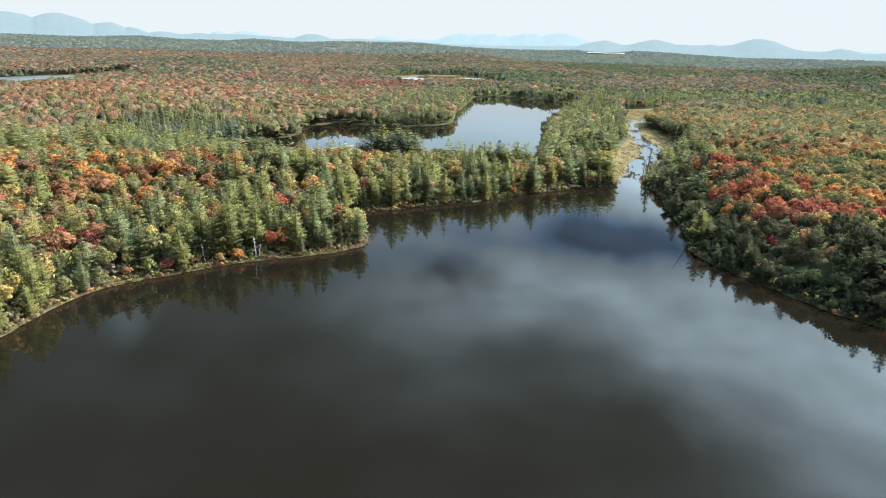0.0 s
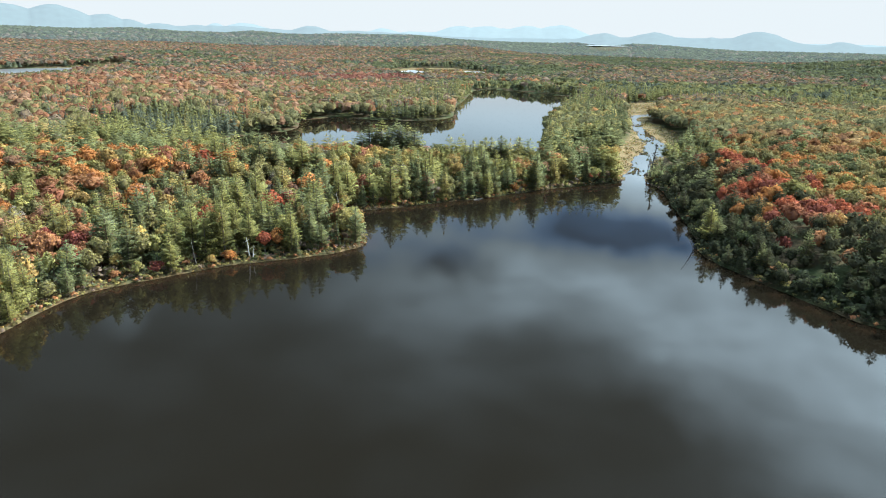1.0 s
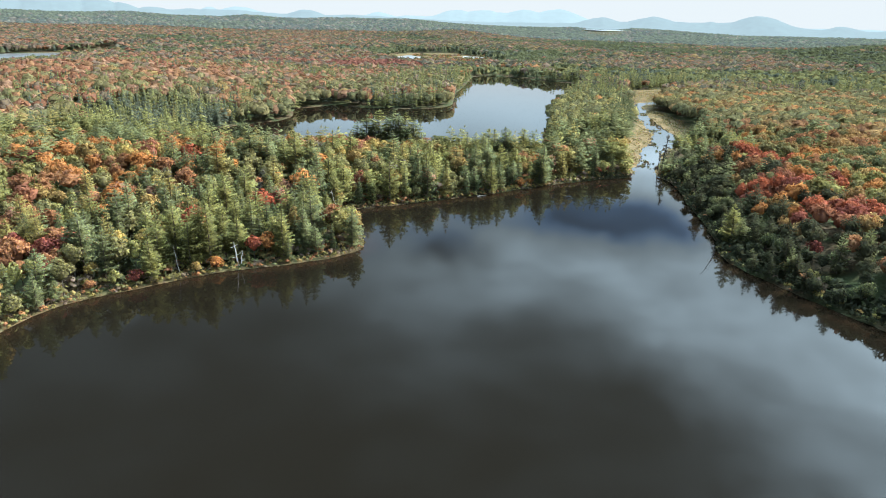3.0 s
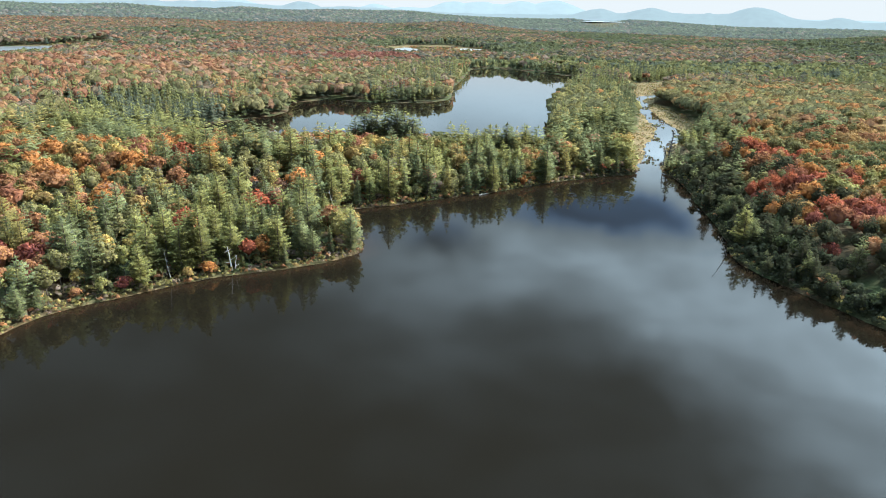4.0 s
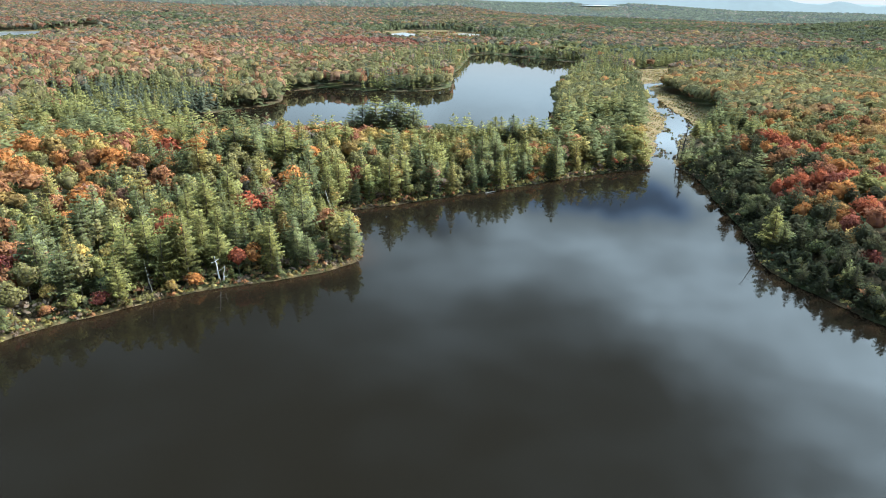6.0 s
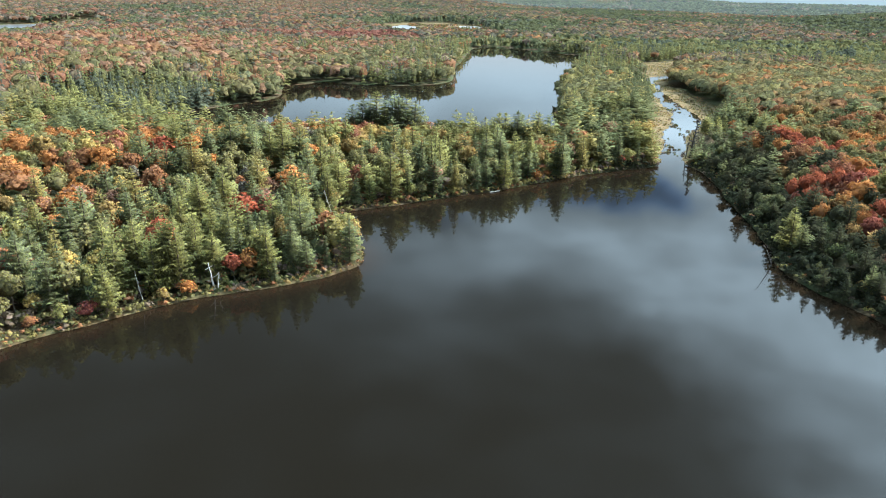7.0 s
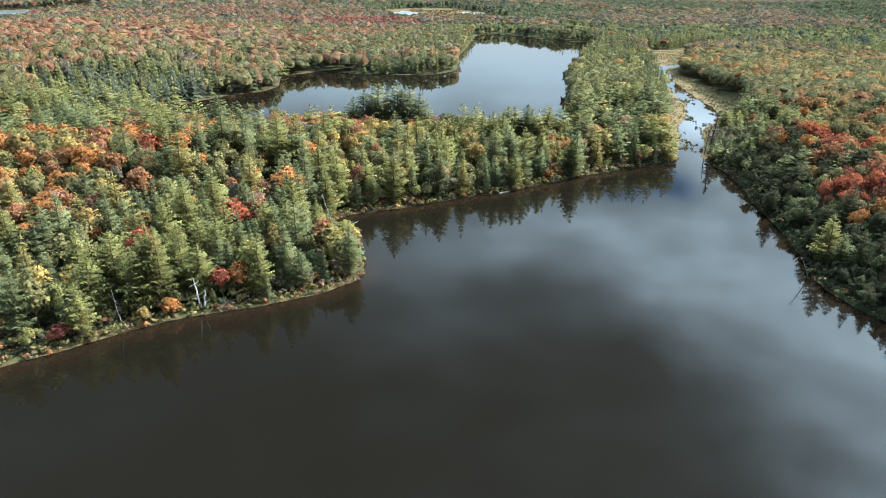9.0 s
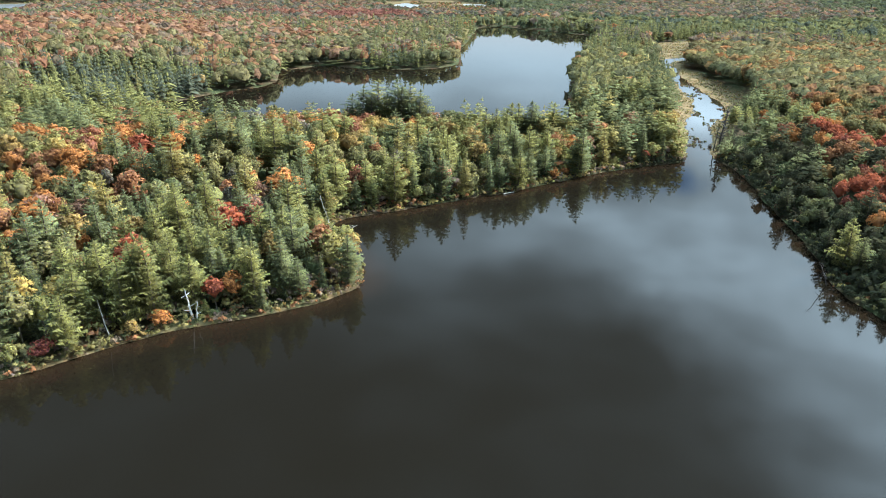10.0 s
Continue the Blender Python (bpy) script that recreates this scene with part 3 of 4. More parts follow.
    # neighbours tend to one colour
    u = np.clip(0.42 * RNG.uniform(size=n) + 1.15 * field(x, y, 20, 26, 1) - 0.28, 0, 0.999)
    fir_tone = np.select([u < 0.42, u < 0.58, u < 0.82], [k["pine"], k["spruce"], k["bluepine"]], k["tan_pine"])
    # greyed conifer tones put part of the haze into the far woods
    fir_tone = np.where(far_west | far_east, np.select([u < 0.30, u < 0.68, u < 0.9], [k["hazed_sage"], k["pine"], k["spruce"]], k["tan_pine"]), fir_tone)
    fir_tone = np.where(distant, np.where(u < 0.3, k["hazed_sage"], k["spruce"]), fir_tone)
    # the eastern bank's shade is put into its conifers as near-black green
    fir_tone = np.where(east & (main < 45), np.where(u < 0.75, k["shade_green"], k["spruce"]), fir_tone)
    fir_tone = np.where(streamside & (u < 0.75), k["spruce"], fir_tone)
    hot = np.select([u < 0.22, u < 0.42, u < 0.72, u < 0.90], [k["brick"], k["rust"], k["orange"], k["rust"]], k["pink"])
    hot = np.where(far_west | distant, np.select([u < 0.30, u < 0.55, u < 0.85], [k["brick"], k["rust"], k["pink"]], k["dusk"]), hot)
    hot = np.where(ember > 0.3, np.select([u < 0.45, u < 0.8], [k["brick"], k["rust"]], k["crimson"]), hot)
    hot = np.where(strip > 0.4, np.where(u < 0.7, k["crimson"], k["brick"]), hot)
    hot = np.where(east, np.where(blaze > 0.40, np.select([u < 0.42, u < 0.55, u < 0.75], [k["red"], k["crimson"], k["brick"]], k["orange"]), np.select([u < 0.35, u < 0.75], [k["orange"], k["amber"]], k["rust"])), hot)
    mild = np.select([u < 0.10, u < 0.26, u < 0.52, u < 0.78, u < 0.94], [k["yellow"], k["gold"], k["lime"], k["olive"], k["green"]], k["grey"])
    mild = np.where(far_west & (y > 430), np.select([u < 0.12, u < 0.30, u < 0.7], [k["gold"], k["dusk"], k["olive"]], k["green"]), mild)
    mild = np.where(east, np.select([u < 0.07, u < 0.20, u < 0.62], [k["gold"], k["lime"], k["olive"]], k["green"]), mild)
    # far broadleaf tones are muted to stand in for haze
    mild = np.where((y > 850) | far_east, np.select([u < 0.06, u < 0.42, u < 0.66], [k["gold"], k["dusk"], k["olive"]], k["hazed_sage"]), mild)
    mild = np.where(strand, np.select([u < 0.10, u < 0.60], [k["yellow"], k["lime"]], k["green"]), mild)
    # broadleaf crowns on this bank get dark tones in place of shade
    shaded_bank = east & (main < 40) & (blaze < 0.55)
    mild, hot = np.where(shaded_bank, np.where(u < 0.06, k["green"], np.where(u < 0.16, k["spruce"], k["shade_green"])), mild), np.where(shaded_bank & (main < 14), k["spruce"], hot)
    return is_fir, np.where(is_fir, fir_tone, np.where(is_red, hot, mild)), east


def spread(shapes, x, y, z, size, tone, calm_haze=0.0):
    """Many trees of the given shapes, joined: vertices, triangles, colours."""
    pick = RNG.integers(0, len(shapes), len(x))
    verts, tris, colours, normals, start = [], [], [], [], 0
    for s, (v, t, nrm) in enumerate(shapes):
        m = pick == s
        if not m.any():
            continue
        a, k = RNG.uniform(0, 6.283, m.sum()), size[m]
        wide = (k * RNG.uniform(0.78, 1.28, m.sum()))[:, None]
        c, sn = np.cos(a)[:, None], np.sin(a)[:, None]
        px = (v[:, 0] * c - v[:, 1] * sn) * wide + x[m][:, None]
        py = (v[:, 0] * sn + v[:, 1] * c) * wide + y[m][:, None]
        pz = v[:, 2] * k[:, None] + z[m][:, None]
        verts.append(np.stack([px, py, pz], -1).reshape(-1, 3))
        tris.append((t[None] + (np.arange(m.sum()) * len(v))[:, None, None]).reshape(-1, 3) + start)
        normals.append(np.stack([nrm[:, 0] * c - nrm[:, 1] * sn, nrm[:, 0] * sn + nrm[:, 1] * c, nrm[:, 2] + 0 * c], -1).reshape(-1, 3))
        # evens the tones and puts blue-grey distance haze into the leaf colour
        shade = (TONES[tone[m]] * (1 - calm_haze) + TONES[tone].mean(0) * (0.94, 1.0, 1.32) * calm_haze) * (1 - 0.65 * calm_haze) * RNG.uniform(0.84, 1.16, (m.sum(), 1))
        colours.append(np.repeat(shade, len(v), 0))
        start += m.sum() * len(v)
    return np.concatenate(verts), np.concatenate(tris), np.concatenate(colours), np.concatenate(normals)


def woods(name, label, sets, mat=WOODS):
    sets = [s for s in sets if len(s[1])]
    packs = [spread(*s) for s in sets]
    v, t = joined([(p[0], p[1]) for p in packs])
    return tagged(new(name, mesh_of(name, v, t, mat, np.concatenate([p[2] for p in packs]), np.concatenate([p[3] for p in packs]))), label, "forest", kind="stuff")


def stature(x, y, main):
    """Share of their full height that trees reach: stunted on the wet point beside the stream, low on the eastern bank,
    cut before the dead pine to fit the camera's view.
    """
    return (1 - 0.5 * bump(x, y, 165, 380, 32, 30)) * (1 - 0.45 * bump(x, y, -17, 266, 8, 13)) * (1 - 0.55 * bump(x, y, 139, 353, 14, 17)) * (1 - 0.34 * smooth(x, 92, 112) * smooth(y, 350, 335) * smooth(main, 30, 5))


def heights(n, low, high):
    return RNG.uniform(low, high, n) / 10.0          # shapes below are 10 m high


def rounded(v, t, centre, lift=0.3, soft=0.58):
    """Turn the sprays' faces outward and round the crown's normals off, as a mass of leaves takes the light."""
    out = v - (0, 0, centre)
    out[:, 2] *= 0.6
    if centre == 0:
        out = np.c_[v[:, :2], np.full(len(v), 0.0)]
        out[:, 2] = np.hypot(v[:, 0], v[:, 1]) * 0.55 + 0.2 + (lift - 0.3) * 2
    out /= np.linalg.norm(out, axis=1)[:, None] + 1e-6
    if centre:
        out[:, 2] += lift
    face = np.cross(v[t[:, 1]] - v[t[:, 0]], v[t[:, 2]] - v[t[:, 0]])
    wrong = (face * out[t].mean(1)).sum(1) < 0
    t = t.copy()
    t[wrong] = t[wrong][:, ::-1]
    face[wrong] *= -1
    face /= np.linalg.norm(face, axis=1)[:, None] + 1e-9
    mean = np.zeros_like(v)
    for k in range(3):
        np.add.at(mean, t[:, k], face)
    mean /= np.linalg.norm(mean, axis=1)[:, None] + 1e-6
    n = out * soft + mean * (1 - soft)
    return v, t, n / (np.linalg.norm(n, axis=1)[:, None] + 1e-6)


def make(count, shape, *args, lift=0.3, soft=0.58, **more):
    centre = 0 if shape in (conifer, conifer_lite, plain_cone) else 5.2
    return [rounded(*shape(np.random.default_rng(100 + k), *args, **more), centre, lift, soft) for k in range(count)]


# near shapes, 10 m high
PINES = make(7, conifer, 10, 2.15, 16, 9, 6, -0.10, 0.6, 0.06, 2.3, soft=0.36)
SPRUCES = make(4, conifer, 10, 1.8, 17, 7, 5, 0.30, 0.3, 0.03, 1.6, soft=0.38)
MAPLES = make(5, leafy, 10, 3.0, 420, 0.40, lobes=13, core=0.62, soft=0.55)
BIRCHES = make(4, leafy, 10, 2.2, 380, 0.33, low=0.16, lobes=14, core=0.5, soft=0.5)
# middle distance
MID_PINES = make(6, conifer, 10, 2.2, 11, 7, 2, -0.08, 0.6, 0.10, 2.3, soft=0.48) + make(2, conifer, 10, 2.1, 12, 6, 2, 0.34, 0.25, 0.12, soft=0.45)
MID_LEAFY = make(7, leafy, 10, 3.15, 260, 0.60, low=0.26, lobes=8, core=0.58, lift=0.35, soft=0.48, corners_each=3)
# farther off
FAR_PINES = make(4, conifer_lite, 10, 3.5, 6, 5, lift=0.7) + make(2, conifer_lite, 10, 2.3, 6, 5, lift=0.7)
FAR_LEAFY = make(8, blob, 10, 3.3, 2, lift=0.9, soft=0.7)
BACK_LEAFY = make(8, blob, 10, 3.7, 1, lift=0.9, soft=0.7)
DIM_PINES = make(6, plain_cone, 10, 3.2, 5, 2, lift=1.2, soft=0.8)
DIM_LEAFY = make(6, blob, 10, 4.0, 1, lift=1.0, soft=0.85)


TONE_WORDS = {"pine": "mid-green", "spruce": "dark green", "bluepine": "blue-green", "tan_pine": "yellowing green", "hazed_sage": "grey-green", "shade_green": "shade-darkened green", "dusk": "brownish", "red": "bright red", "crimson": "crimson",
              "orange": "orange", "rust": "rusty brown", "brick": "brick red", "amber": "amber orange", "pink": "salmon pink", "yellow": "bright yellow", "gold": "golden", "lime": "yellow-green", "olive": "olive", "green": "dull green", "grey": "thin greyish"}
# trees that stand out from the rest: kind, tone, x, y, height
ACCENTS = [("maple", "brick", -91.8, 219, 12), ("maple", "red", -44, 254, 15), ("maple", "crimson", -39, 258, 14), ("maple", "red", -61, 234.5, 15), ("maple", "red", -41.5, 225.5, 8.5), ("maple", "orange", -38, 227, 9), ("birch", "gold", -80, 249, 15), ("birch", "yellow", -71, 219, 14), ("maple", "orange", -95, 290, 14), ("maple", "orange", -35, 284, 15), ("maple", "orange", -31, 281, 14),
           ("birch", "yellow", -80, 220.5, 13), ("birch", "lime", -66, 238, 14), ("birch", "gold", -31, 240, 14), ("birch", "lime", -36, 232, 14), ("maple", "rust", -20, 245, 13), ("maple", "lime", -14.5, 250, 11.5), ("maple", "gold", -12.8, 245.5, 11), ("maple", "tan_pine", -17.5, 243, 12.5), ("maple", "orange", -93, 257, 14), ("maple", "gold", -121, 302, 14), ("maple", "red", -81, 302, 14), ("maple", "orange", -72, 306, 14),
           ("maple", "orange", -51.5, 218.5, 5.5), ("birch", "yellow", -81.5, 206, 8), ("maple", "crimson", -70, 206.5, 6), ("birch", "gold", -56, 215, 5.5), ("spruce", "pine", -43, 222.3, 5.5), ("maple", "orange", 57, 321, 6), ("maple", "red", 99.5, 344.5, 6), ("maple", "crimson", 104.5, 347, 6), ("maple", "brick", -138, 293, 13),
           ("maple", "rust", -80.5, 202, 4), ("birch", "yellow", -84, 271, 12.5), ("birch", "tan_pine", -17, 239, 11),
           ("white_pine", "pine", 47.5, 362, 19.5), ("white_pine", "spruce", 55.8, 362, 20.5), ("white_pine", "pine", 66.5, 364, 19.5), ("white_pine", "bluepine", -14, 389, 22), ("white_pine", "pine", -7, 390, 24.5),
           ("white_pine", "bluepine", 0, 388, 25), ("white_pine", "pine", 6, 389, 23.5), ("white_pine", "bluepine", -59.5, 313, 20), ("white_pine", "pine", -40, 306, 21), ("white_pine", "bluepine", -33.5, 308, 18), ("white_pine", "bluepine", -18, 385, 19), ("white_pine", "spruce", -10.5, 384, 19.5), ("white_pine", "pine", -3.5, 384, 19), ("white_pine", "bluepine", 3, 384, 22.5), ("white_pine", "spruce", 10.5, 385, 21), ("white_pine", "pine", 50.5, 365, 19), ("white_pine", "bluepine", 58.5, 366, 18),
           ("white_pine", "pine", 115.5, 240, 15), ("spruce", "shade_green", 118.5, 232, 13), ("spruce", "shade_green", 142.4, 368, 8.5), ("maple", "red", 107, 350.5, 5), ("maple", "crimson", 112, 352, 4.5), ("maple", "orange", 62, 324.5, 4.5), ("maple", "crimson", 128, 214, 8)]


def thing_tree(name, label, category, group, crown, trunk):
    root = tagged(new(name), label, category, group)
    for part_name, me in (("trunk", trunk), ("crown", crown)):
        new(part_name, me).parent = root
    return root


def plant_near(x, y, z, kind, tone, water, main):
    """Trees along the near shores, each a thing of its own."""
    names = list(PALETTE)
    library = {}
    for name, shapes, mat, thick, limbs in (("white_pine", PINES, NEEDLES, 0.20, 5), ("spruce", SPRUCES, NEEDLES, 0.15, 3), ("maple", MAPLES, LEAVES, 0.17, 8), ("birch", BIRCHES, LEAVES, 0.11, 8)):
        library[name] = [(mesh_of("crown", s[0], s[1], mat, normals=s[2]), mesh_of("trunk", *stem(np.random.default_rng(40 + k), 9.4 if mat is NEEDLES else 8.0, thick, limbs, 1.3), BARK)) for k, s in enumerate(shapes)]
    for k in range(len(x)):
        tint, name = names[tone[k]], kind[k]
        h = {"spruce": (10, 17), "white_pine": (12, 20), "birch": (8, 13), "maple": (8, 13.5)}[name]
        h = RNG.uniform(*h) * float(stature(x[k], y[k], main[k]))
        sink = 0.0
        if water[k] < 4.5:
            h *= RNG.uniform(0.6, 1.0) if y[k] < 270 else RNG.uniform(0.8, 1.05)
            sink = 0.0 if name in ("spruce", "white_pine") else 0.2 * h
        plant_tree(library, name, tint, x[k], y[k], z[k] - sink, h, h / 10 * RNG.uniform(0.82, 1.12), TONE_WORDS[tint])
    for name, tint, ax, ay, h in ACCENTS:
        height = float(land(np.array([ax]), np.array([ay]))[4][0])
        plant_tree(library, name, tint, ax, ay, height - (0 if h > 7.5 else 0.18 * h), h, h / 10 * (1.35 if h < 7.5 or h > 17.5 else RNG.uniform(1.0, 1.15)), TONE_WORDS[tint])


def plant_tree(library, name, tint, x, y, z, h, wide, label_tone):
    kind = {"white_pine": "pine tree", "spruce": "spruce tree", "maple": "maple tree", "birch": "birch tree"}[name]
    words = {"white_pine": "tall white pine with layered feathery boughs", "spruce": "narrow spiky spruce", "maple": "maple in autumn leaf with a rounded crown", "birch": "slender birch with fine leaves"}[name]
    crown, trunk = library[name][RNG.integers(len(library[name]))]
    root = thing_tree(name, f"{label_tone} {words}", kind, "trees on the near shores", crown, trunk)
    root.matrix_basis = Matrix.LocRotScale((x, y, z), Euler((RNG.uniform(-0.03, 0.03), RNG.uniform(-0.03, 0.03), RNG.uniform(0, 6.28))), (wide, wide, h / 10))
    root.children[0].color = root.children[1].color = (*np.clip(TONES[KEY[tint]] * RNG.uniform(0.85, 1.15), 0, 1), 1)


def plant():
    # near belt
    x, y, z, main, north, water = scatter(5.0, 100, 450, -44, 49)
    thin = (x < 100) | (main < 26) | (RNG.uniform(size=len(x)) < 0.90)
    x, y, z, main, north, water = (v[thin] for v in (x, y, z, main, north, water))
    clear = np.min([np.hypot(x - a[2], y - a[3]) for a in ACCENTS], 0) > 2.6
    x, y, z, main, north, water = (v[clear] for v in (x, y, z, main, north, water))
    fir, tone, east = kinds_of(x, y, main, north)
    rank = np.hypot(x + 15, y - 195) * np.where(x > 60, 1.2, 1.0) + np.maximum(main - 22, 0) * 1.2
    slim = np.isin(tone, [KEY[k] for k in ("yellow", "lime", "grey", "green")])
    kind = np.where(fir, np.where((tone == KEY["spruce"]) & ~east | (RNG.uniform(size=len(x)) < 0.18) & ~east, "spruce", "white_pine"), np.where(slim, "birch", "maple"))
    near = np.zeros(len(x), bool)
    for name, most in (("white_pine", 285), ("spruce", 190), ("maple", 230), ("birch", 200)):
        group = np.flatnonzero(kind == name)
        near[group[np.argsort(rank[group])[:most]]] = True
    near &= rank < 230
    plant_near(x[near], y[near], z[near], kind[near], tone[near], water[near], main[near])
    m = ~near
    a, b = m & fir, m & ~fir
    woods("shore_woods", "mixed woods of green pines and autumn broadleaf trees", [
        (MID_PINES, x[a], y[a], z[a], heights(a.sum(), 12, 20.5) * stature(x[a], y[a], main[a]), tone[a]), (MID_LEAFY, x[b], y[b], z[b], heights(b.sum(), 9, 14) * stature(x[b], y[b], main[b]), tone[b], 0.08)])
    # beyond
    x, y, z, main, north, water = scatter(5.6, 450, 900)
    fir, tone, east = kinds_of(x, y, main, north)
    a, b, c = fir, ~fir & (y < 620), ~fir & (y >= 620)
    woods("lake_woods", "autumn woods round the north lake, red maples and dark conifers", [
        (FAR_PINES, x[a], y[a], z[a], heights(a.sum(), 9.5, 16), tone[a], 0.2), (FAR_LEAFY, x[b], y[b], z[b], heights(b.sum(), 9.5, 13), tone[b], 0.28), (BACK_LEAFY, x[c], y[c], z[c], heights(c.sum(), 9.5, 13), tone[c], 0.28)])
    x, y, z, main, north, water = scatter(7.4, 900, 2300, -38, 43)
    fir, tone, east = kinds_of(x, y, main, north)
    a, b = fir, ~fir
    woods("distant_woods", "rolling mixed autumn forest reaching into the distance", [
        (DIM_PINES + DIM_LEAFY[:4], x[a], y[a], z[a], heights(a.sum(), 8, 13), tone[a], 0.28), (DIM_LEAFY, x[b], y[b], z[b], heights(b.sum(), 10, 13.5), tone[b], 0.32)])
    x, y, z, main, north, water = scatter(21, 2300, 4300, -37, 42)
    bearing, reach = np.degrees(np.arctan2(x, y)), np.hypot(x, y)
    dry = ~((np.abs(bearing - 16.7) < 2.0) & (reach > 3560) & (reach < 3960))
    x, y, z, main, north, water = (v[dry] for v in (x, y, z, main, north, water))
    fir, tone, east = kinds_of(x, y, main, north)
    bearing, reach = np.degrees(np.arctan2(x, y)), np.hypot(x, y)
    # low: trees before the far lake shrink to keep it in the camera's view
    low, dark_ridge = np.exp(-((bearing - 16.7) / 1.5) ** 4) * smooth(reach, 2300, 3300), (bearing < -22) & (reach > 2900)
    woods("far_woods", "forest on the far low hills", [(DIM_LEAFY, x, y, z, heights(len(x), 13, 19) * (1 - 0.6 * low), np.where(fir | dark_ridge, KEY["spruce"], np.where(tone % 3, KEY["hazed_sage"], KEY["dusk"])), 0.3)], HAZED_WOODS)


plant()


# ---- far mountains ----
def mountains(name, label, radius, mat, peaks, floor):
    """A range along an arc: peaks of (bearing, half width in degrees, height in degrees above the level of the eye)."""
    bearing = np.radians(np.arange(-46, 50, 0.12))
    top = np.full(bearing.shape, floor)
    for b, w, h in peaks:
        top = np.maximum(top, floor + (h - floor) * np.exp(-((np.degrees(bearing) - b) / w) ** 2))
    rough = np.degrees(bearing) + radius
    top = top + ((field(rough, rough * 0, 3.1, 31, 4) - 0.5) * 0.20 + (field(rough, rough * 0, 0.7, 37, 2) - 0.5) * 0.10) * np.clip(0.45 + top - floor, 0.25, 1.0)
    ridge = 73 + radius * np.tan(np.radians(top))
    rows = [(radius - 420, 0.0), (radius - 250, 0.45), (radius - 110, 0.82), (radius, 1.0), (radius + 120, 0.55)]
    verts = []
    for r, f in rows:
        z = 10 + (ridge - 10) * np.clip(f + (field(np.degrees(bearing) * 10, bearing * 0 + r, 14, 33, 3) - 0.5) * 0.25 * (f < 1), 0, 1)
        verts.append(np.c_[r * np.sin(bearing), r * np.cos(bearing), z])
    n = len(bearing)
    j, i = (g.ravel() for g in np.meshgrid(np.arange(n - 1), np.arange(len(rows) - 1)))
    quads = np.c_[i * n + j, i * n + j + 1, (i + 1) * n + j + 1, (i + 1) * n + j]
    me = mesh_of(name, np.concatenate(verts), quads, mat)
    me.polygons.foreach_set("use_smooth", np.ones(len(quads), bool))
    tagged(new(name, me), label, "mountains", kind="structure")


def far_lake():
    """A lake at the foot of the mountains, a bright streak from here."""
    angle = np.linspace(0, 2 * math.pi, 48, endpoint=False)
    wobble = 1 + (field(angle * 3, angle * 0, 1.0, 51) - 0.5) * 0.3
    bearing, reach = np.radians(16.7 + 1.6 * np.cos(angle) * wobble), 3790 + 120 * np.sin(angle) * wobble
    level = float(land(reach * np.sin(bearing), reach * np.cos(bearing))[4].max()) + 1.0
    me = mesh_of("water", np.c_[reach * np.sin(bearing), reach * np.cos(bearing), np.full(48, level)], np.arange(48)[None], WATER)
    tagged(new("water", me), "far lake gleaming below the mountains", "water", kind="structure")


far_lake()
mountains("backdrop_pale_range", "pale blue mountain range on the horizon", 4760, material("pale_range_haze", far_haze_shade((0.03, 0.04, 0.04, 1), (0.225, 0.272, 0.280, 1))),
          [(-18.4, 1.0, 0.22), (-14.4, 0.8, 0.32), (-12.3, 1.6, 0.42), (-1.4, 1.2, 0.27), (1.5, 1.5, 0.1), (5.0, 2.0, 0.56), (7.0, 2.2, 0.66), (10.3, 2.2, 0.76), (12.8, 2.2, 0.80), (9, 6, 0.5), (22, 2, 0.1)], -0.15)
mountains("backdrop_blue_range", "hazy blue wooded mountains", 4480, material("blue_range_haze", far_haze_shade((0.03, 0.04, 0.04, 1), (0.170, 0.203, 0.210, 1))),
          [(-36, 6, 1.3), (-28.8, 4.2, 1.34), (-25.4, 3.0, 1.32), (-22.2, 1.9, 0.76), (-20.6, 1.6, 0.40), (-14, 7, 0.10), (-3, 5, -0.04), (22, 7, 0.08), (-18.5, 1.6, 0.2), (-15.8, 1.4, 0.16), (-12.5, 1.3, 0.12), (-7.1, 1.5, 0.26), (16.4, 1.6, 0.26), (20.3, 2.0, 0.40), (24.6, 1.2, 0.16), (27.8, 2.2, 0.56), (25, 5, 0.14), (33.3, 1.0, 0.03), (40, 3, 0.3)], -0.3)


# ---- shore growth and dead wood ----
def build_shrubs():
    """Low bushes and sedge along the waterline and on the meadow."""
    shrub = make(5, leafy, 10, 5.5, 15, 2.3, low=0.0, lobes=4)
    x, y, z, main, north, water = scatter(1.0, 90, 480, -60, 60, -0.3)
    m = (water < 9) & (np.minimum(main, north) < 10) & (RNG.uniform(size=len(x)) < np.where(water < 3.2, 0.9, 0.40))
    inland = smooth(water[m], 2, 7)
    x, y, z = x[m], y[m], z[m]
    tone = RNG.choice([KEY[k] for k in ("tan_pine", "olive", "lime", "rust", "gold", "green", "dusk")], len(x), p=[0.22, 0.22, 0.08, 0.16, 0.08, 0.06, 0.18])
    # most eastern shrubs are coloured dark to imitate the shaded bank
    tone = np.where((x > 95) & (y < 345) & (RNG.uniform(size=len(x)) < 0.85), KEY["shade_green"], tone)
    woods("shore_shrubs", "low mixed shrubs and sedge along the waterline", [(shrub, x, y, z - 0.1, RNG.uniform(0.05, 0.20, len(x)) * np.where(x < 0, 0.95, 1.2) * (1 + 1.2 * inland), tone)])


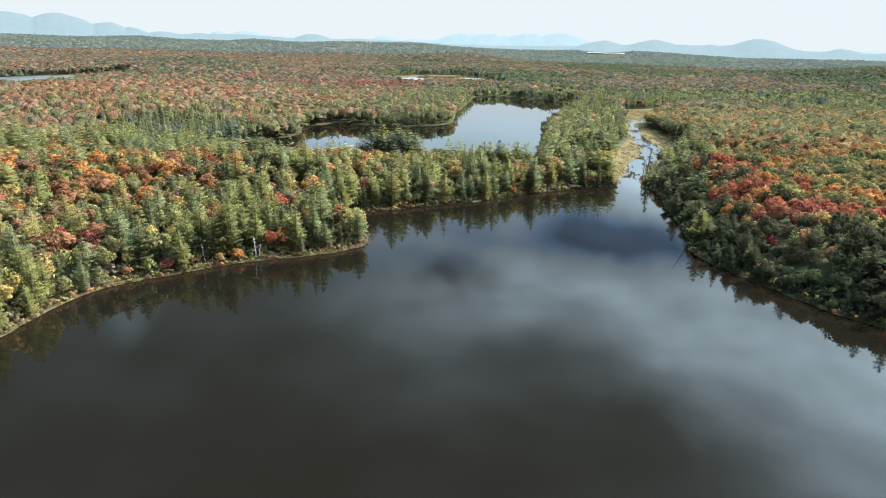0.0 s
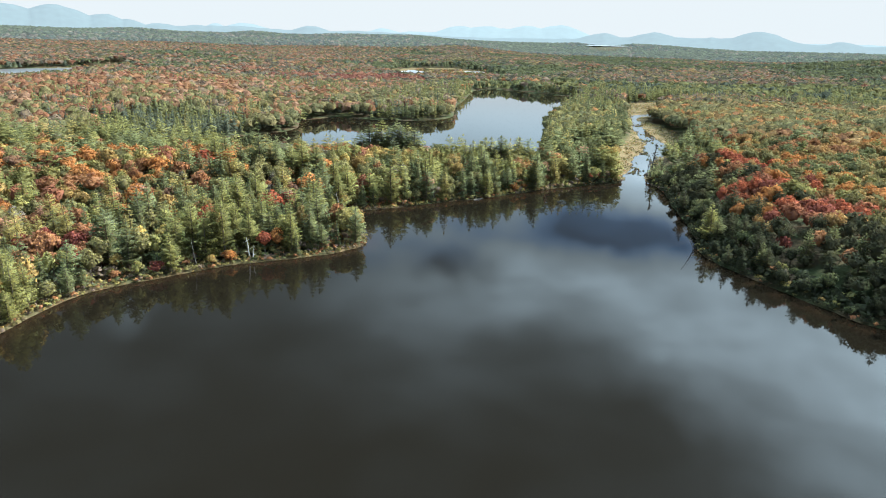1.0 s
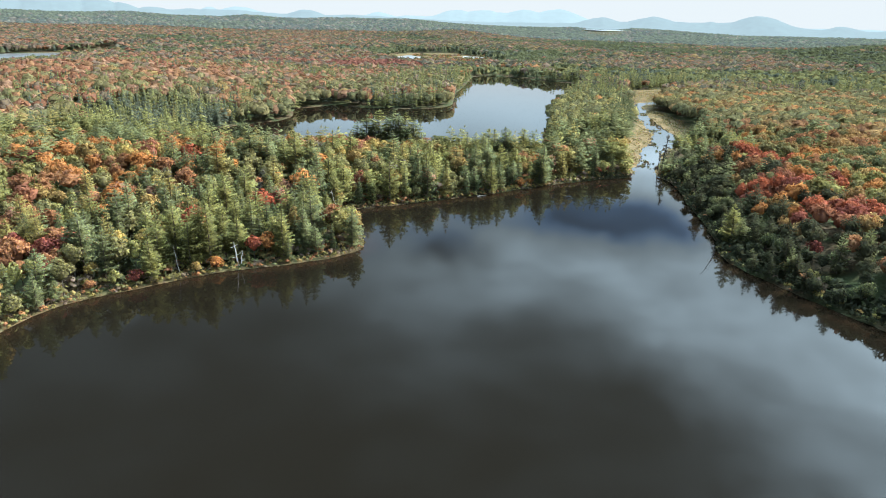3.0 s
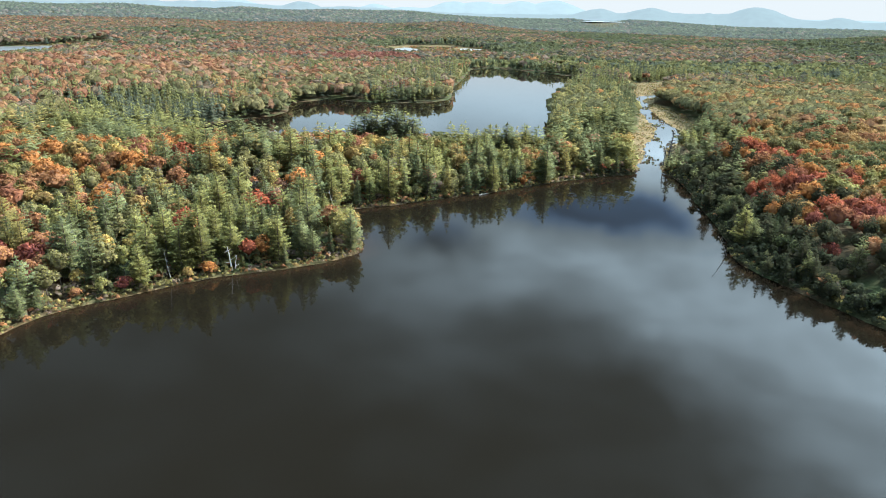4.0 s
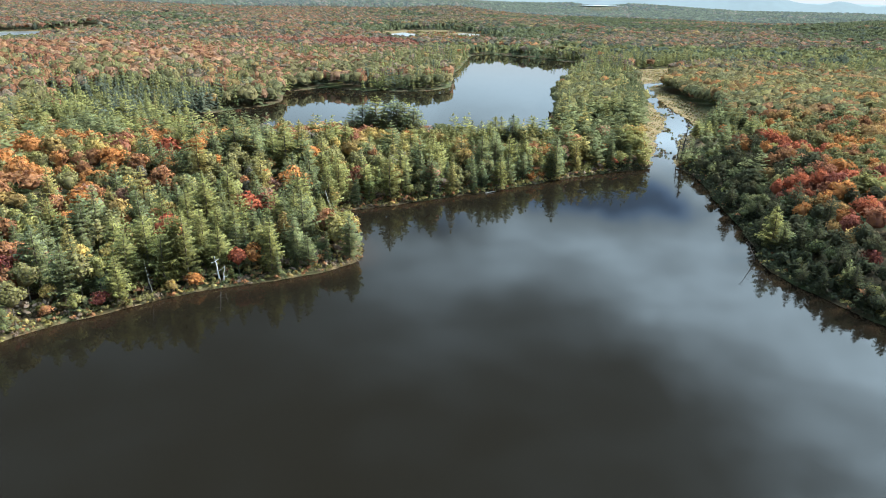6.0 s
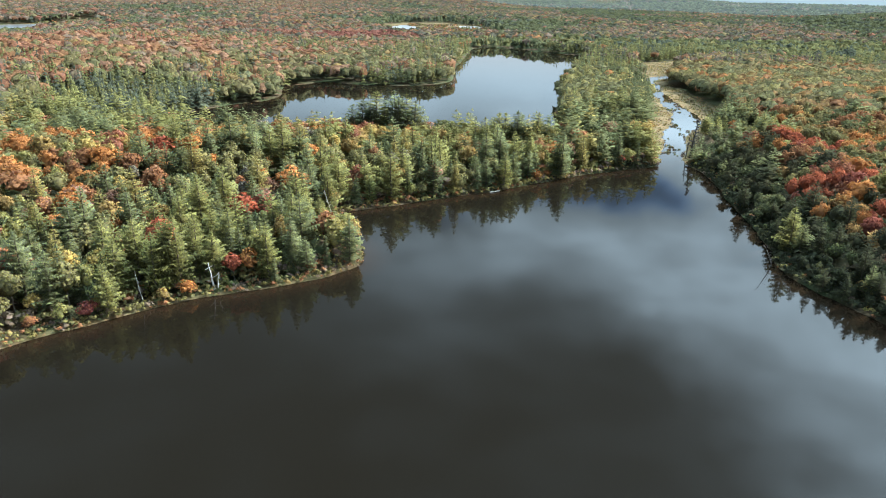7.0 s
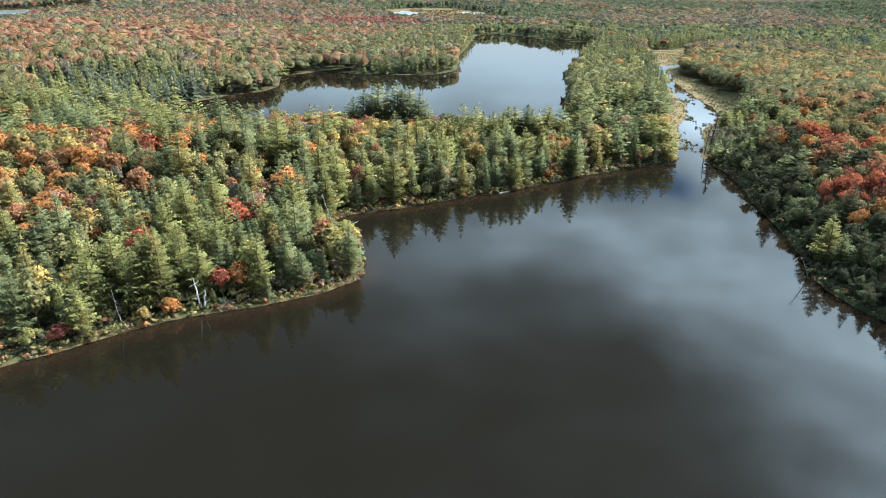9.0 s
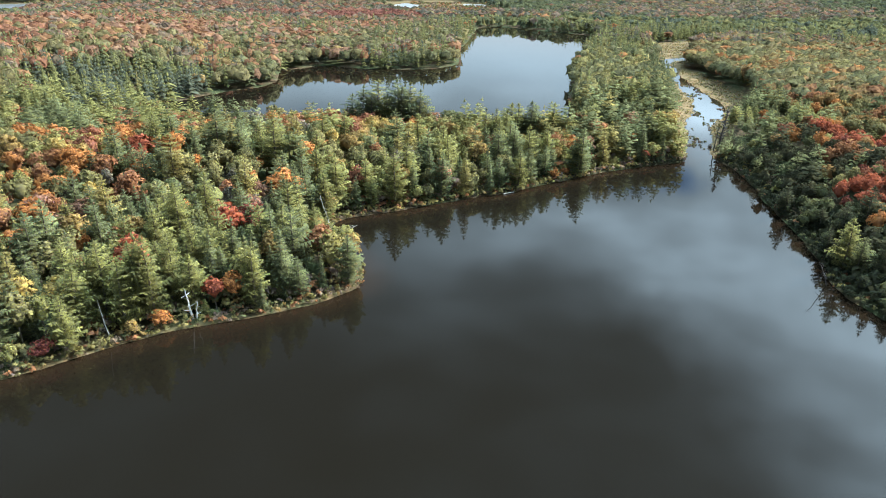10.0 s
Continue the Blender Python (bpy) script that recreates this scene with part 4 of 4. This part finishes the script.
def build_sedge():
    """Tufts of sedge over the wet meadow, and mats of weed in the stream."""
    tuft = make(4, leafy, 10, 8, 11, 3.6, low=0.0, lobes=3)
    x, y, z, main, north, water = scatter(1.8, 340, 860, 8, 30, 0.0, 2.0)
    meadow = land(x, y)[3]
    m = (meadow > 0.5) & (field(x, y, 9, 41) > 0.36)
    x, y, z = x[m], y[m], z[m]
    tone = RNG.choice([KEY[k] for k in ("gold", "olive", "dusk", "tan_pine", "rust")], len(x), p=[0.14, 0.4, 0.12, 0.3, 0.04])
    woods("sedge", "tawny sedge tufts on the wet meadow beside the stream", [(tuft, x, y, z - 0.05, RNG.uniform(0.03, 0.09, len(x)), tone)])
    x, y, z, main, north, water = scatter(6.5, 900, 1560, -38, 12, 0.5, 2.0)
    bog = (land(x, y)[3] > 0.5) & ((field(x, y, 60, 45) > 0.5) | (x < -200))
    x, y, z = x[bog], y[bog], z[bog]
    tone = RNG.choice([KEY[k] for k in ("olive", "dusk", "spruce", "rust")], len(x), p=[0.25, 0.35, 0.2, 0.2])
    woods("bog_scrub", "low brown and olive scrub on the far bogs", [(make(4, leafy, 10, 14, 9, 6.0, low=0.0, lobes=3), x, y, z, RNG.uniform(0.08, 0.32, len(x)), tone)])
    mat = make(4, leafy, 10, 30, 9, 14.0, low=0.0, lobes=3)
    x, y, z, main, north, water = scatter(1.5, 340, 640, 8, 30, -9, 2.0)
    wet = land(x, y)
    m = (wet[0] < -0.2) & (wet[3] > 0.5) & (field(x, y, 6, 43) > 0.66) & (main > 0.5) & (RNG.uniform(size=len(x)) < 0.6)
    x, y = x[m], y[m]
    tone = RNG.choice([KEY[k] for k in ("dusk", "olive", "green")], len(x), p=[0.4, 0.35, 0.25])
    woods("stream_weed", "brown floating weed mats in the stream", [(mat, x, y, np.zeros(len(x)) - 0.1, RNG.uniform(0.012, 0.035, len(x)), tone)])


def put_mesh(name, label, category, v, t, mat, group=""):
    return tagged(new(name, mesh_of(name, v, t, mat)), label, category, group)


def dead_tree(name, label, x, y, height, lean, mat, limbs, seed, thick=0.16, reach=1.6, limb=0.32):
    """A standing dead tree: bare trunk and broken limbs as parts."""
    rng = np.random.default_rng(seed)
    ground = float(land(np.array([x]), np.array([y]))[4][0])
    root = tagged(new(name), label, "dead tree")
    root.location = (x, y, max(ground, 0))
    top = np.array([lean[0], lean[1], height])
    line = [top * k / 5 + np.array([*rng.uniform(-0.15, 0.15, 2), -0.5 if k == 0 else 0]) for k in range(6)]
    new("trunk", mesh_of("trunk", *tube(line, [thick * (1.2 - k * 0.19) for k in range(6)]), mat)).parent = root
    for k in range(limbs):
        f = rng.uniform(0.3, 0.97)
        at, a = top * f, rng.uniform(0, 6.28)
        out = reach * rng.uniform(0.4, 1.0) * (1.25 - f * 0.8)
        tip = at + np.array([out * math.cos(a), out * math.sin(a), out * rng.uniform(-0.25, 0.6)])
        mid = (at + tip) / 2 + rng.uniform(-0.1, 0.1, 3)
        new("limb", mesh_of("limb", *tube([at, mid, tip], [thick * limb, thick * limb * 0.75, thick * limb * 0.35], 4), mat)).parent = root
    return root


def log(label, x, y, turn, length, thick, mat, z=0.15):
    rng = np.random.default_rng(int(abs(x * 10 + y)))
    a = radians(turn)
    pts = [(length * (k / 4 - 0.5) * math.cos(a), length * (k / 4 - 0.5) * math.sin(a), rng.uniform(-0.04, 0.08)) for k in range(5)]
    ob = put_mesh("log", label, "log", *tube(pts, [thick * (1 - 0.15 * k) for k in range(5)]), mat, "logs on the shore")
    ob.location = (x, y + (1.3 if z > 0.1 and x < 0 else 0), z)


build_shrubs()
build_sedge()
dead_tree("dead_birch", "bleached white dead birch with forked bare limbs by the water", -45.6, 221.3, 7.5, (-0.9, -0.3), PALEWOOD, 8, 1, 0.24, 2.2)
dead_tree("dead_birch", "shorter bleached dead birch stem beside its twin", -44.7, 221.0, 5, (0.6, -0.2), PALEWOOD, 6, 11, 0.17, 1.6)
dead_tree("dead_pine", "leaning grey dead pine behind the point", -20.6, 277.5, 9.5, (-2.4, 0.3), PALEWOOD, 8, 2, 0.2, 1.6)
dead_tree("fallen_tree", "grey dead tree toppled out over the water with bare twigs", -20, 272, 1.6, (7.5, 1.2), DEADWOOD, 20, 12, 0.2, 3.2)
dead_tree("dead_tamarack", "tall dark bare tamarack beside the stream mouth", 138, 360.5, 18.5, (1.6, 0.5), SNAGWOOD, 46, 3, 0.42, 3.4, 0.5)
dead_tree("dead_tamarack", "shorter dark dead trunk beside the stream mouth", 135.4, 359.5, 11, (0.8, 0.2), SNAGWOOD, 14, 4, 0.24, 1.8, 0.45)
dead_tree("dead_spruce", "thin grey dead spruce among living pines", -60.5, 214, 9, (-1.2, 0.4), DEADWOOD, 8, 5, 0.10, 1.0)
dead_tree("dead_tree", "bare dark tree leaning out over the water", 107.5, 233.5, 7, (-4.5, -1.5), SNAGWOOD, 14, 6, 0.14, 2.0)
for row in ((-52.5, 214.4, 25, 4.0), (-64.9, 208.8, 28, 3.5), (-30.5, 224.4, 25, 3.0)):
    log("weathered grey log lying along the bank", *row, 0.08, SNAGWOOD)
log("pale driftwood log on the waterline", 38.2, 306.6, 25, 4.5, 0.32, DEADWOOD, 0.25)
